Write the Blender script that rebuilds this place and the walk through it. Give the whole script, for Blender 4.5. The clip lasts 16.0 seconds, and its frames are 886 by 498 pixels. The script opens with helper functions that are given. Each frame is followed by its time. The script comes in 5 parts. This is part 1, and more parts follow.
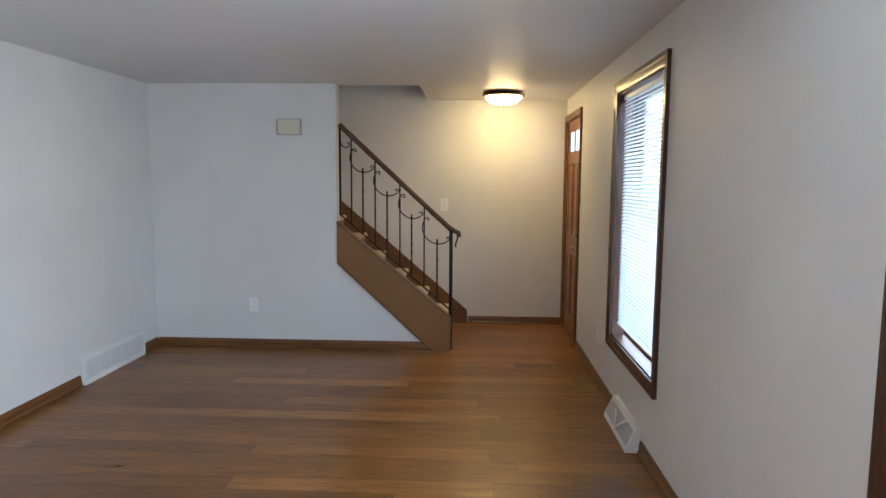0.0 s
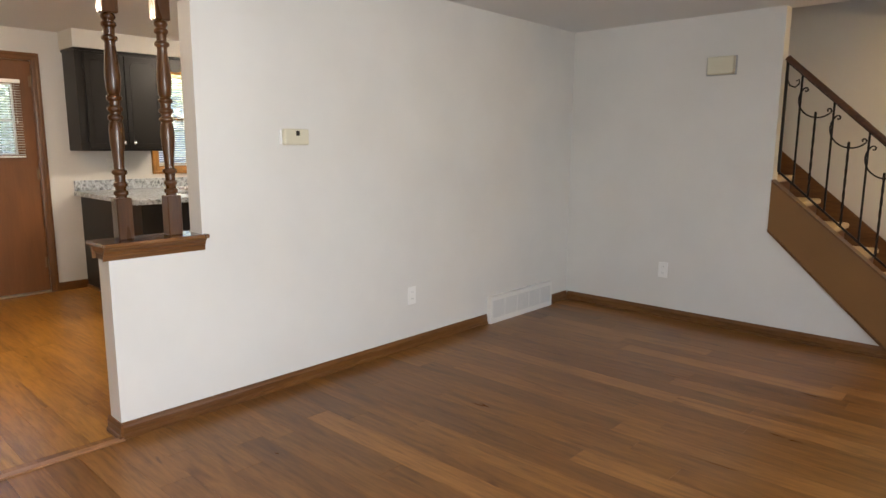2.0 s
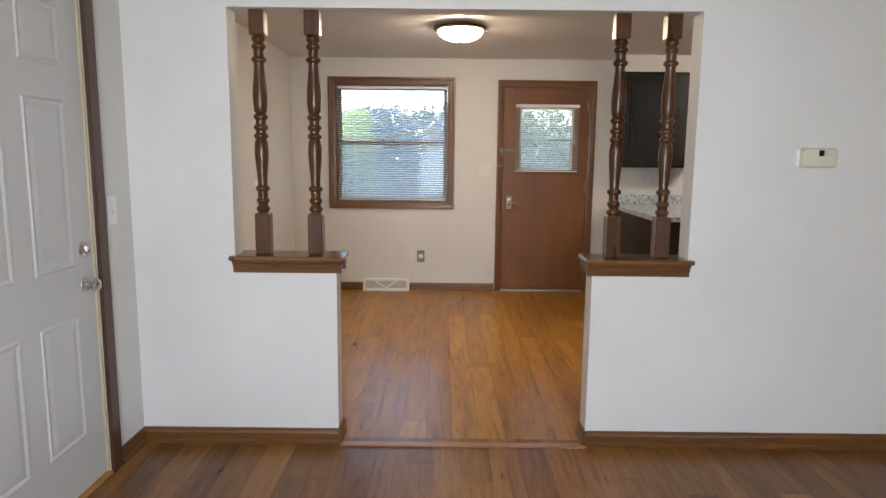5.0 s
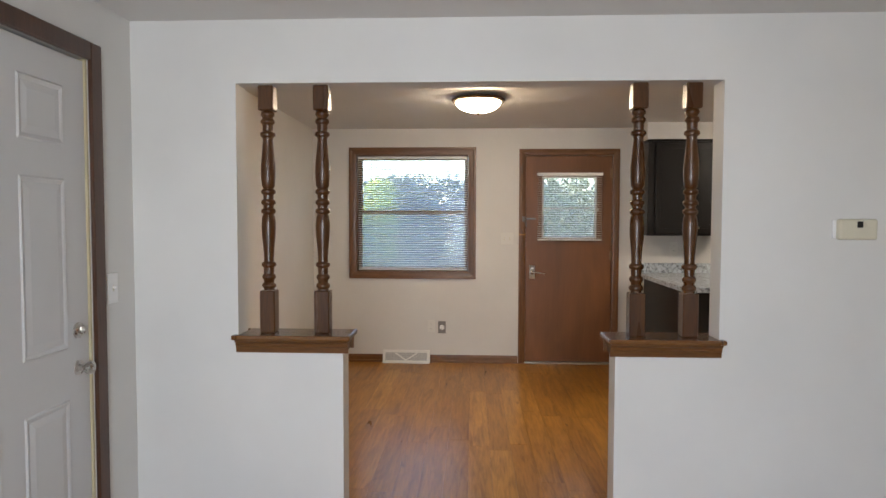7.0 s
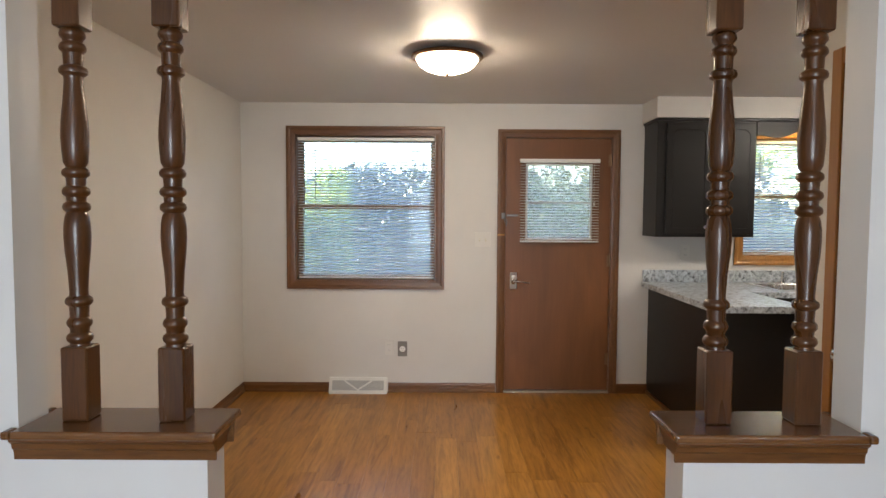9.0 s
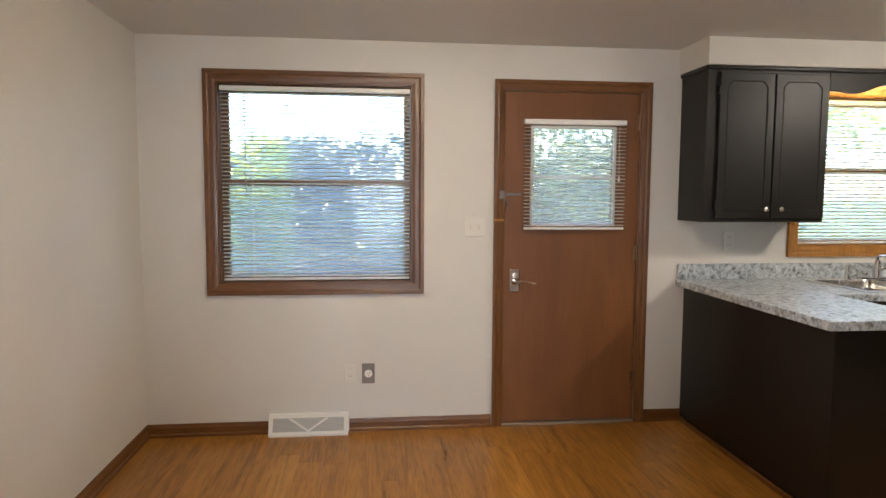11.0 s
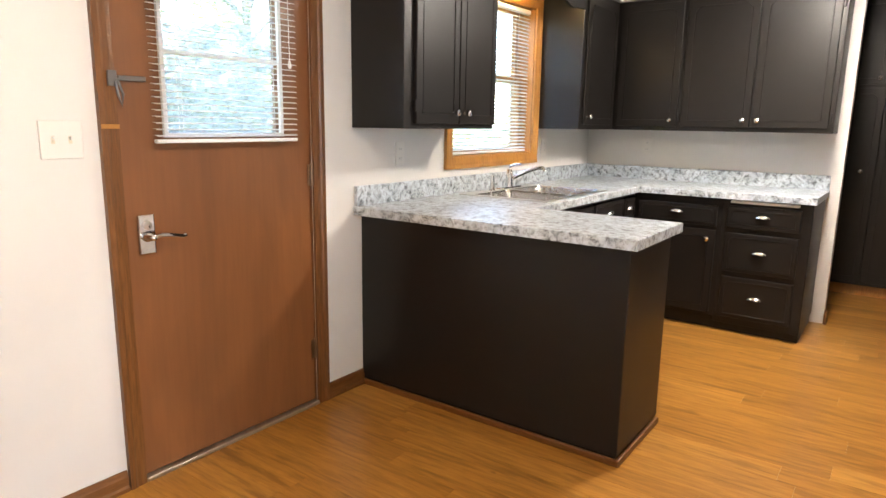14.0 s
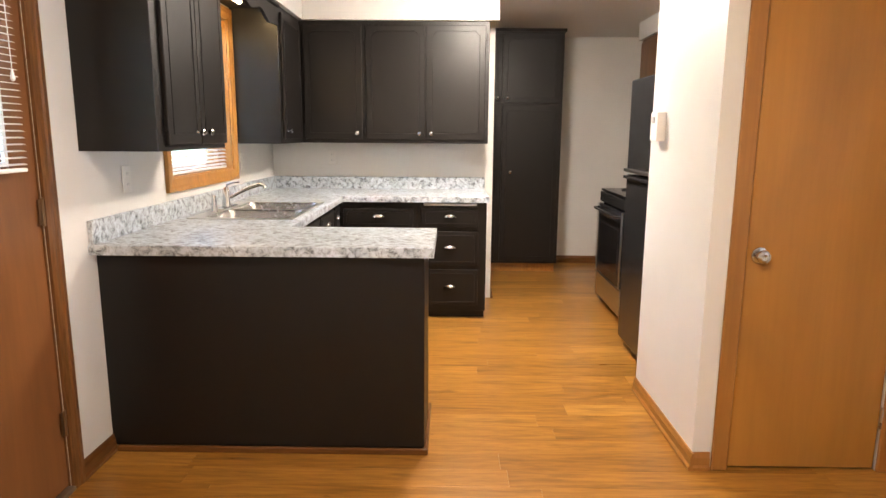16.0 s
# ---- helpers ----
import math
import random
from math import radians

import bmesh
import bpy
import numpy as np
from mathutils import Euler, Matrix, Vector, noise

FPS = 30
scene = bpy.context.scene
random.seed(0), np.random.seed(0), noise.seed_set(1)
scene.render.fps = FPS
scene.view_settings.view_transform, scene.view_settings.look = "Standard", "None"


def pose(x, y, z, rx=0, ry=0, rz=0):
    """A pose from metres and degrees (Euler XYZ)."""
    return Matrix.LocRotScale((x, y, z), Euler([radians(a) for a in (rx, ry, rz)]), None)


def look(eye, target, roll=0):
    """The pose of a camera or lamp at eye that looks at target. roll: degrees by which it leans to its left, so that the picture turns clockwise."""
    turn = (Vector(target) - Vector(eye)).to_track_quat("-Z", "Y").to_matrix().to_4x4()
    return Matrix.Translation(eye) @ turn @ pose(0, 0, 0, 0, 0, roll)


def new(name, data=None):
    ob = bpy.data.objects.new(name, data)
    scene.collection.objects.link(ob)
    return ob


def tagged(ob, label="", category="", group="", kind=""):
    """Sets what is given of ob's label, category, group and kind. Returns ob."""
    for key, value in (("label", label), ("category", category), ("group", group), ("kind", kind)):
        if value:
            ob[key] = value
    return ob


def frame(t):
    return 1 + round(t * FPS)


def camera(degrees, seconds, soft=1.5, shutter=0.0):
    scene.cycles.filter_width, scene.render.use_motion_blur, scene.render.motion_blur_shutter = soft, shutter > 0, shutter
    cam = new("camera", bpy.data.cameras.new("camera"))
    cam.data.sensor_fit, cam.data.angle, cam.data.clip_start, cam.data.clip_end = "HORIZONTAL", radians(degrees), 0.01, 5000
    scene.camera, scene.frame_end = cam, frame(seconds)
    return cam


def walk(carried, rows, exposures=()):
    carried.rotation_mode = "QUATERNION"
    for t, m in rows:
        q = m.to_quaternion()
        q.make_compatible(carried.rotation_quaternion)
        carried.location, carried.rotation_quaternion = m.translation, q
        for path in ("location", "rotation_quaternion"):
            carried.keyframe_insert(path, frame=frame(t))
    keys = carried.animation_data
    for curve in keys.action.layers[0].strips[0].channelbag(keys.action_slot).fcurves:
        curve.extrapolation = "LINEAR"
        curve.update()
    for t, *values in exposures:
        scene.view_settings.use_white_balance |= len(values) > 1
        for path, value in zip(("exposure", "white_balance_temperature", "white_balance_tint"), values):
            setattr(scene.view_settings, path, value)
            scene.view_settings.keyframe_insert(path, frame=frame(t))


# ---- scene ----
cam = camera(69.5, 16.0)
PATH = [
    (0, (0.267, 0.116, 1.472), (0.176, 2.102, 1.256), 0.4),
    (0.5, (0.35, 0.166, 1.42), (0.105, 2.131, 1.139), 0.5),
    (1, (0.358, 0.32, 1.362), (-0.22, 2.209, 1.051), 0.5),
    (1.5, (0.335, 0.513, 1.348), (-0.618, 2.241, 1.024), 0.4),
    (2, (0.436, 0.706, 1.331), (-0.899, 2.161, 1.012), 0.3),
    (2.5, (0.362, 0.848, 1.294), (-1.242, 1.996, 0.964), 0.2),
    (3, (0.302, 0.976, 1.315), (-1.476, 1.824, 0.97), 0.1),
    (3.5, (0.309, 1.044, 1.316), (-1.576, 1.617, 0.971), 0.2),
    (4, (0.343, 1.077, 1.328), (-1.603, 1.386, 0.982), 0.4),
    (4.5, (0.361, 1.056, 1.355), (-1.605, 1.175, 1.009), 0.7),
    (5, (0.388, 1.057, 1.368), (-1.591, 1.056, 1.077), 0.6),
    (5.2, (0.393, 1.058, 1.38), (-1.591, 1.033, 1.126), 0.6),
    (7.3, (0.153, 1.135, 1.408), (-1.844, 1.049, 1.328), 0.1),
    (7.5, (0.033, 1.129, 1.41), (-1.964, 1.061, 1.325), 0.1),
    (8, (-0.301, 1.133, 1.43), (-2.298, 1.099, 1.323), 0.2),
    (8.5, (-0.642, 1.169, 1.444), (-2.638, 1.156, 1.33), 0.1),
    (8.7, (-0.768, 1.162, 1.44), (-2.765, 1.156, 1.327), 0.2),
    (10.8, (-2.114, 0.901, 1.416), (-4.104, 1.048, 1.285), 0.2),
    (11, (-2.248, 0.871, 1.408), (-4.231, 1.083, 1.244), 0.3),
    (11.5, (-2.586, 0.883, 1.373), (-4.532, 1.281, 1.138), 0.3),
    (12, (-2.896, 0.879, 1.344), (-4.777, 1.492, 1.051), 0.2),
    (12.5, (-3.209, 0.896, 1.338), (-4.986, 1.731, 0.959), 0.5),
    (13, (-3.492, 0.812, 1.313), (-5.127, 1.893, 0.914), 1.0),
    (13.5, (-3.726, 0.676, 1.298), (-5.145, 2.029, 0.906), 0.9),
    (14, (-3.925, 0.548, 1.295), (-5.072, 2.14, 0.909), 0.9),
    (14.5, (-4.107, 0.39, 1.304), (-4.927, 2.173, 0.921), 1.0),
    (15, (-4.283, 0.317, 1.305), (-4.84, 2.2, 0.921), 0.7),
    (15.5, (-4.447, 0.302, 1.32), (-4.714, 2.247, 0.939), 0.5),
    (16, (-4.594, 0.268, 1.349), (-4.618, 2.236, 0.991), 0.4),
]
EXPOSURE = [(0.0, 3.15, 5900, 12), (1.0, 3.1, 6000, 13), (2.0, 3.15, 7300, 16), (2.6, 3.02, 6900, 16), (4.0, 2.78, 6700, 15), (5.0, 2.78, 6700, 15), (7.9, 2.5, 6800, 15), (8.5, 2.64, 6500, 14), (11.0, 2.84, 6600, 14), (12.0, 2.9, 8400, 19), (12.5, 3.0, 9000, 21), (13.0, 3.32, 6700, 16), (13.5, 3.58, 6300, 15), (14.5, 4.08, 6600, 17), (16.0, 4.0, 6700, 18)]
walk(cam, [(t, look(eye, target, roll)) for t, eye, target, roll in PATH], EXPOSURE)

# ---- world and light ----
CEIL, LCEIL = 2.300, 2.265        # dining side, living side
world = bpy.data.worlds.new("world")
scene.world = world
world.use_nodes = True
wn = world.node_tree.nodes
sky = wn.new("ShaderNodeTexSky")
sky.sky_type = "NISHITA"
sky.sun_disc = False
sky.sun_elevation, sky.sun_rotation = radians(58), radians(205)
wn["Background"].inputs["Strength"].default_value = 0.15
world.node_tree.links.new(sky.outputs[0], wn["Background"].inputs["Color"])

sun_data = bpy.data.lights.new("sun", "SUN")
sun_data.energy, sun_data.angle, sun_data.color = 5.0, radians(0.5), (1.0, 0.95, 0.88)
sun = new("sun", sun_data)
sun.matrix_world = look((-6, -13, 24), (0, 0, 0))


def window_light(name, x, y0, y1, z0, z1, into, watts, colour):
    d = bpy.data.lights.new(name, "AREA")
    d.shape, d.size, d.size_y, d.energy, d.color = "RECTANGLE", y1 - y0, z1 - z0, watts, colour
    ob = new(name, d)
    ob.matrix_world = look((x, (y0 + y1) / 2, (z0 + z1) / 2), (x + into, (y0 + y1) / 2, (z0 + z1) / 2))
    return ob


# daylight of the two tall front windows
window_light("window_daylight", 1.30, 0.51, 1.44, 0.50, 2.0, -1, 13.0, (0.82, 0.91, 1.0))
window_light("window_daylight", 1.272, 3.33, 4.32, 0.46, 2.02, -1, 2.2, (0.80, 0.90, 1.0))

# ---- materials ----


def nodes_of(name):
    m = bpy.data.materials.new(name)
    m.use_nodes = True
    t = m.node_tree
    return m, t, t.nodes["Principled BSDF"]


def link(t, a, b):
    t.links.new(a, b)


def coords(t, scale=(1, 1, 1), random_shift=False):
    tc = t.nodes.new("ShaderNodeTexCoord")
    mp = t.nodes.new("ShaderNodeMapping")
    mp.inputs["Scale"].default_value = scale
    link(t, tc.outputs["Object"], mp.inputs["Vector"])
    if random_shift:
        oi = t.nodes.new("ShaderNodeObjectInfo")
        mul = t.nodes.new("ShaderNodeVectorMath")
        mul.operation = "SCALE"
        mul.inputs[0].default_value = (37.0, 51.0, 23.0)
        link(t, oi.outputs["Random"], mul.inputs["Scale"])
        link(t, mul.outputs[0], mp.inputs["Location"])
    return mp.outputs[0]


def noise_tex(t, vec, scale, detail=4, rough=0.55, distort=0.0):
    n = t.nodes.new("ShaderNodeTexNoise")
    n.inputs["Scale"].default_value = scale
    n.inputs["Detail"].default_value = detail
    n.inputs["Roughness"].default_value = rough
    n.inputs["Distortion"].default_value = distort
    link(t, vec, n.inputs["Vector"])
    return n.outputs["Fac"]


def ramp(t, fac, stops):
    r = t.nodes.new("ShaderNodeValToRGB")
    e = r.color_ramp.elements
    while len(e) < len(stops):
        e.new(0.5)
    for k, (p, c) in zip(e, stops):
        k.position, k.color = p, (*c, 1) if len(c) == 3 else c
    link(t, fac, r.inputs["Fac"])
    return r.outputs["Color"]


def mix(t, fac, a, b, kind="MIX"):
    m = t.nodes.new("ShaderNodeMix")
    m.data_type, m.blend_type = "RGBA", kind
    for sock, v in ((m.inputs[0], fac), (m.inputs[6], a), (m.inputs[7], b)):
        if isinstance(v, (int, float)):
            sock.default_value = v
        elif isinstance(v, tuple):
            sock.default_value = (*v, 1)
        else:
            link(t, v, sock)
    return m.outputs[2]


def bump(t, p, height, strength, dist=0.002):
    b = t.nodes.new("ShaderNodeBump")
    b.inputs["Strength"].default_value, b.inputs["Distance"].default_value = strength, dist
    link(t, height, b.inputs["Height"])
    link(t, b.outputs[0], p.inputs["Normal"])


def rough_var(t, p, fac, lo, hi):
    m = t.nodes.new("ShaderNodeMapRange")
    m.inputs["To Min"].default_value, m.inputs["To Max"].default_value = lo, hi
    link(t, fac, m.inputs["Value"])
    link(t, m.outputs[0], p.inputs["Roughness"])


def painted(name, colour, rough, large=0.06, relief=0.25, scale=180.0, spec=0.5):
    """Painted surface: rolled or brushed relief, faint large unevenness."""
    m, t, p = nodes_of(name)
    v = coords(t)
    big = noise_tex(t, v, 1.6, 5)
    fine = noise_tex(t, v, scale, 3)
    dark = tuple(c * (1 - large) for c in colour)
    light = tuple(min(1, c * (1 + large * 0.5)) for c in colour)
    link(t, ramp(t, big, [(0.3, dark), (0.7, light)]), p.inputs["Base Color"])
    rough_var(t, p, big, rough - 0.05, rough + 0.05)
    p.inputs["Specular IOR Level"].default_value = spec
    bump(t, p, fine, relief, 0.0006)
    return m


def wood(name, dark, mid, light, grain="x", rough=0.35, fine=34.0, per_object=False, relief=0.15, coat=0.0):
    """Stained wood with long grain along one axis, pores and cloudy stain."""
    m, t, p = nodes_of(name)
    k = {"x": (0.09, 1, 1), "y": (1, 0.09, 1), "z": (1, 1, 0.09)}[grain]
    v = coords(t, k, per_object)
    g = noise_tex(t, v, fine, 6, 0.6, 0.8)
    bands = noise_tex(t, v, fine * 0.28, 4, 0.55, 0.7)
    pores = noise_tex(t, v, fine * 5, 2, 0.5)
    col = ramp(t, g, [(0.28, dark), (0.5, mid), (0.74, light)])
    col2 = ramp(t, bands, [(0.32, dark), (0.52, mid), (0.8, light)])
    col = mix(t, 0.5, col, col2)
    col = mix(t, 0.35, col, ramp(t, pores, [(0.35, (0.35, 0.3, 0.26)), (0.55, (1, 1, 1))]), "MULTIPLY")
    if per_object:
        oi = t.nodes.new("ShaderNodeObjectInfo")
        tone = ramp(t, oi.outputs["Random"], [(0.0, (0.78, 0.76, 0.74)), (0.5, (1, 1, 1)), (0.85, (1.0, 1.0, 1.0)), (1.0, (1.0, 1.0, 1.0))])
        col = mix(t, 1.0, col, tone, "MULTIPLY")
    link(t, col, p.inputs["Base Color"])
    rough_var(t, p, bands, rough - 0.06, rough + 0.08)
    p.inputs["Coat Weight"].default_value = coat
    p.inputs["Coat Roughness"].default_value = 0.25
    bump(t, p, g, relief, 0.0008)
    return m


def metal(name, colour, rough, brushed=None):
    m, t, p = nodes_of(name)
    v = coords(t, brushed or (1, 1, 1))
    n = noise_tex(t, v, 240 if brushed else 30, 3)
    link(t, ramp(t, n, [(0.3, tuple(c * 0.85 for c in colour)), (0.7, colour)]), p.inputs["Base Color"])
    p.inputs["Metallic"].default_value = 1.0
    rough_var(t, p, n, max(0.02, rough - 0.06), rough + 0.06)
    return m


def glass_pane(name):
    m, t, p = nodes_of(name)
    t.nodes.remove(p)
    tr, gl, fr, mx, po, mr = (t.nodes.new("ShaderNode" + k) for k in ("BsdfTransparent", "BsdfGlossy", "LayerWeight", "MixShader", "Math", "MapRange"))
    tr.inputs["Color"].default_value = (0.94, 0.97, 0.96, 1)
    gl.inputs["Roughness"].default_value = 0.05
    fr.inputs["Blend"].default_value = 0.5
    po.operation = "POWER"
    po.inputs[1].default_value = 5.0
    mr.inputs["To Min"].default_value, mr.inputs["To Max"].default_value = 0.015, 1.0
    link(t, fr.outputs["Facing"], po.inputs[0])
    link(t, po.outputs[0], mr.inputs["Value"])
    link(t, mr.outputs[0], mx.inputs[0])
    link(t, tr.outputs[0], mx.inputs[1])
    link(t, gl.outputs[0], mx.inputs[2])
    link(t, mx.outputs[0], t.nodes["Material Output"].inputs["Surface"])
    return m


def glowing(name, colour, strength):
    m, t, p = nodes_of(name)
    p.inputs["Base Color"].default_value = (0.9, 0.88, 0.84, 1)
    p.inputs["Roughness"].default_value = 0.35
    p.inputs["Emission Color"].default_value = (*colour, 1)
    p.inputs["Emission Strength"].default_value = strength
    return m


WALL = painted("wall_paint", (0.68, 0.67, 0.64), 0.5)
CEILING = painted("ceiling_paint", (0.66, 0.65, 0.63), 0.47, 0.03, 0.04, 120)
WHITE = painted("white_enamel", (0.80, 0.80, 0.78), 0.35, 0.04, 0.12, 90)
IVORY = painted("ivory_plastic", (0.62, 0.58, 0.45), 0.35, 0.04, 0.05)
WHITE_PLASTIC = painted("white_plastic", (0.82, 0.82, 0.80), 0.3, 0.03, 0.05)
PLATE = painted("wall_plate_plastic", (0.71, 0.70, 0.66), 0.35, 0.03, 0.05)
SLAT = painted("blind_slat", (0.88, 0.88, 0.87), 0.4, 0.03, 0.05)
GREY_PLATE = painted("grey_plate", (0.20, 0.19, 0.18), 0.4, 0.1, 0.1)
VENT_WHITE = painted("vent_enamel", (0.74, 0.74, 0.71), 0.35, 0.05, 0.1)
LOUVRE = painted("louvre_enamel", (0.58, 0.59, 0.58), 0.45, 0.05, 0.1)
VENT_DARK = painted("vent_shadow_grille", (0.34, 0.35, 0.35), 0.5, 0.1, 0.1)
TRIM_X = wood("trim_wood_x", (0.090, 0.034, 0.008), (0.152, 0.061, 0.0155), (0.220, 0.095, 0.027), "x", 0.33)
TRIM_Y = wood("trim_wood_y", (0.090, 0.034, 0.008), (0.152, 0.061, 0.0155), (0.220, 0.095, 0.027), "y", 0.33)
TRIM_Z = wood("trim_wood_z", (0.090, 0.034, 0.008), (0.152, 0.061, 0.0155), (0.220, 0.095, 0.027), "z", 0.33)
DARKTRIM = wood("dark_window_wood", (0.04, 0.017, 0.009), (0.075, 0.032, 0.016), (0.12, 0.052, 0.026), "z", 0.3)
POST_WOOD = wood("turned_post_wood", (0.042, 0.014, 0.0036), (0.080, 0.029, 0.0068), (0.122, 0.049, 0.013), "z", 0.27, 30, True, 0.08, 0.06)


def veneer(name, colour, rough, cloud, streak):
    """Flat door veneer: broad upright clouds in the stain and faint fine streaks."""
    m, t, p = nodes_of(name)
    clouds = noise_tex(t, coords(t, (1, 1, 0.30)), 3.2, 4, 0.55, 0.6)
    lines = noise_tex(t, coords(t, (1, 1, 0.045)), 60, 4, 0.6, 0.2)
    lo, hi = tuple(c * (1 - cloud) for c in colour), tuple(c * (1 + 0.5 * cloud) for c in colour)
    col = ramp(t, clouds, [(0.32, lo), (0.68, hi)])
    col = mix(t, 1.0, col, ramp(t, lines, [(0.36, (1 - streak, 1 - 1.1 * streak, 1 - 1.2 * streak)), (0.6, (1, 1, 1))]), "MULTIPLY")
    link(t, col, p.inputs["Base Color"])
    rough_var(t, p, clouds, rough - 0.05, rough + 0.06)
    bump(t, p, lines, 0.05, 0.0005)
    return m


DOOR_BROWN = veneer("rear_door_stain", (0.19, 0.073, 0.022), 0.40, 0.28, 0.08)
OAK_DOOR = veneer("birch_door_veneer", (0.41, 0.188, 0.035), 0.34, 0.16, 0.05)
OAK_CASING = veneer("closet_casing_stain", (0.34, 0.150, 0.032), 0.34, 0.14, 0.10)
OAK = wood("golden_oak", (0.29, 0.125, 0.026), (0.42, 0.195, 0.042), (0.52, 0.265, 0.065), "z", 0.35)
STRINGER = painted("stringer_stain", (0.215, 0.100, 0.028), 0.38, 0.16, 0.15, 40)
LATCH_GREY = metal("aged_grey_metal", (0.22, 0.21, 0.20), 0.4)
FRONT_DOOR = wood("front_door_wood", (0.16, 0.065, 0.024), (0.23, 0.095, 0.036), (0.30, 0.13, 0.05), "z", 0.35, 20)
CABINET = painted("black_brown_cabinet_paint", (0.0100, 0.0085, 0.0078), 0.40, 0.12, 0.25, 70, 0.32)
IRON = painted("black_iron", (0.010, 0.009, 0.009), 0.45, 0.2, 0.3, 60, 0.25)
RAIL_WOOD = wood("handrail_wood", (0.05, 0.02, 0.01), (0.09, 0.036, 0.018), (0.14, 0.06, 0.03), "x", 0.3)
CHROME = metal("chrome", (0.80, 0.80, 0.80), 0.10)
NICKEL = metal("brushed_nickel", (0.60, 0.57, 0.53), 0.28)
# white enamel greyed: the dim corner's shade is put into the door colour
DOOR_WHITE_SHADED = painted("shaded_white_door_enamel", (0.57, 0.57, 0.56), 0.35, 0.04, 0.12, 90)
STEEL = metal("stainless_steel", (0.68, 0.68, 0.67), 0.30, (1, 0.03, 1))
BOWL_STEEL = metal("worn_bowl_steel", (0.72, 0.72, 0.71), 0.26)
CAP_WOOD = wood("varnished_cap_wood", (0.090, 0.034, 0.008), (0.152, 0.061, 0.0155), (0.220, 0.095, 0.027), "y", 0.20, coat=0.35)
BRONZE = metal("bronze_rim", (0.30, 0.20, 0.12), 0.35)
APPLIANCE = painted("black_appliance", (0.018, 0.018, 0.019), 0.22, 0.1, 0.15, 300)
BLACK_GLASS = painted("black_glass", (0.008, 0.008, 0.009), 0.06, 0.0, 0.0)
CARPET = painted("beige_carpet", (0.60, 0.49, 0.35), 0.95, 0.15, 1.0, 260, 0.1)
PANE = glass_pane("window_pane_glass")
LAMP_GLASS = glowing("lit_frosted_glass", (1.0, 0.70, 0.29), 6.2)
LAMP_GLASS_D = glowing("lit_frosted_glass_white", (1.0, 0.82, 0.58), 12.0)
LAMP_GLASS_K = glowing("lit_frosted_glass_kitchen", (1.0, 0.92, 0.78), 19.5)
SINK_TUBE = glowing("lit_tube", (1.0, 0.72, 0.34), 7.5)
HANDLE_GLASS = metal("silver_knob", (0.70, 0.69, 0.66), 0.18)


def see_through(name, colour, share):
    """Thin sheet: part clear, part scattering the light that passes."""
    m, t, p = nodes_of(name)
    t.nodes.remove(p)
    tr, tl, mx = (t.nodes.new("ShaderNode" + k) for k in ("BsdfTransparent", "BsdfTranslucent", "MixShader"))
    tl.inputs["Color"].default_value = (*colour, 1)
    mx.inputs[0].default_value = share
    link(t, tr.outputs[0], mx.inputs[1])
    link(t, tl.outputs[0], mx.inputs[2])
    link(t, mx.outputs[0], t.nodes["Material Output"].inputs["Surface"])
    return m


def lets_light(m, share):
    """Lets a share of the light falling on thin plastic or leaf pass through."""
    t = m.node_tree
    p = t.nodes["Principled BSDF"]
    tl, mx = t.nodes.new("ShaderNodeBsdfTranslucent"), t.nodes.new("ShaderNodeMixShader")
    mx.inputs[0].default_value = share
    for l in list(p.inputs["Base Color"].links):
        link(t, l.from_socket, tl.inputs["Color"])
    link(t, p.outputs[0], mx.inputs[1])
    link(t, tl.outputs[0], mx.inputs[2])
    link(t, mx.outputs[0], t.nodes["Material Output"].inputs["Surface"])
    return m


# added sheets behind the panes; their tint puts haze over the garden
HAZE = see_through("haze_sheet", (0.52, 0.62, 0.84), 0.36)
DOOR_HAZE = see_through("door_haze", (0.70, 0.70, 0.67), 0.25)
FROSTED = see_through("frosted_door_light", (0.90, 0.92, 0.92), 0.75)
lets_light(SLAT, 0.72)
FRONT_SLAT = lets_light(painted("front_blind_slat", (0.80, 0.84, 0.86), 0.4, 0.03, 0.05), 0.40)


def counter_material():
    m, t, p = nodes_of("speckled_laminate")
    v = coords(t, (1, 1, 1))
    a = noise_tex(t, v, 34, 6, 0.66, 0.5)
    b = noise_tex(t, v, 8, 3, 0.5)
    c = noise_tex(t, v, 85, 3, 0.6)
    col = ramp(t, a, [(0.33, (0.085, 0.09, 0.10)), (0.405, (0.25, 0.275, 0.30)), (0.475, (0.45, 0.495, 0.535)), (0.58, (0.61, 0.67, 0.72))])
    col = mix(t, 1.0, col, ramp(t, b, [(0.35, (0.80, 0.82, 0.84)), (0.65, (1, 1, 1))]), "MULTIPLY")
    col = mix(t, 0.6, col, ramp(t, c, [(0.36, (0.46, 0.45, 0.44)), (0.46, (1, 1, 1))]), "MULTIPLY")
    link(t, col, p.inputs["Base Color"])
    p.inputs["Roughness"].default_value = 0.34
    return m


COUNTER = counter_material()


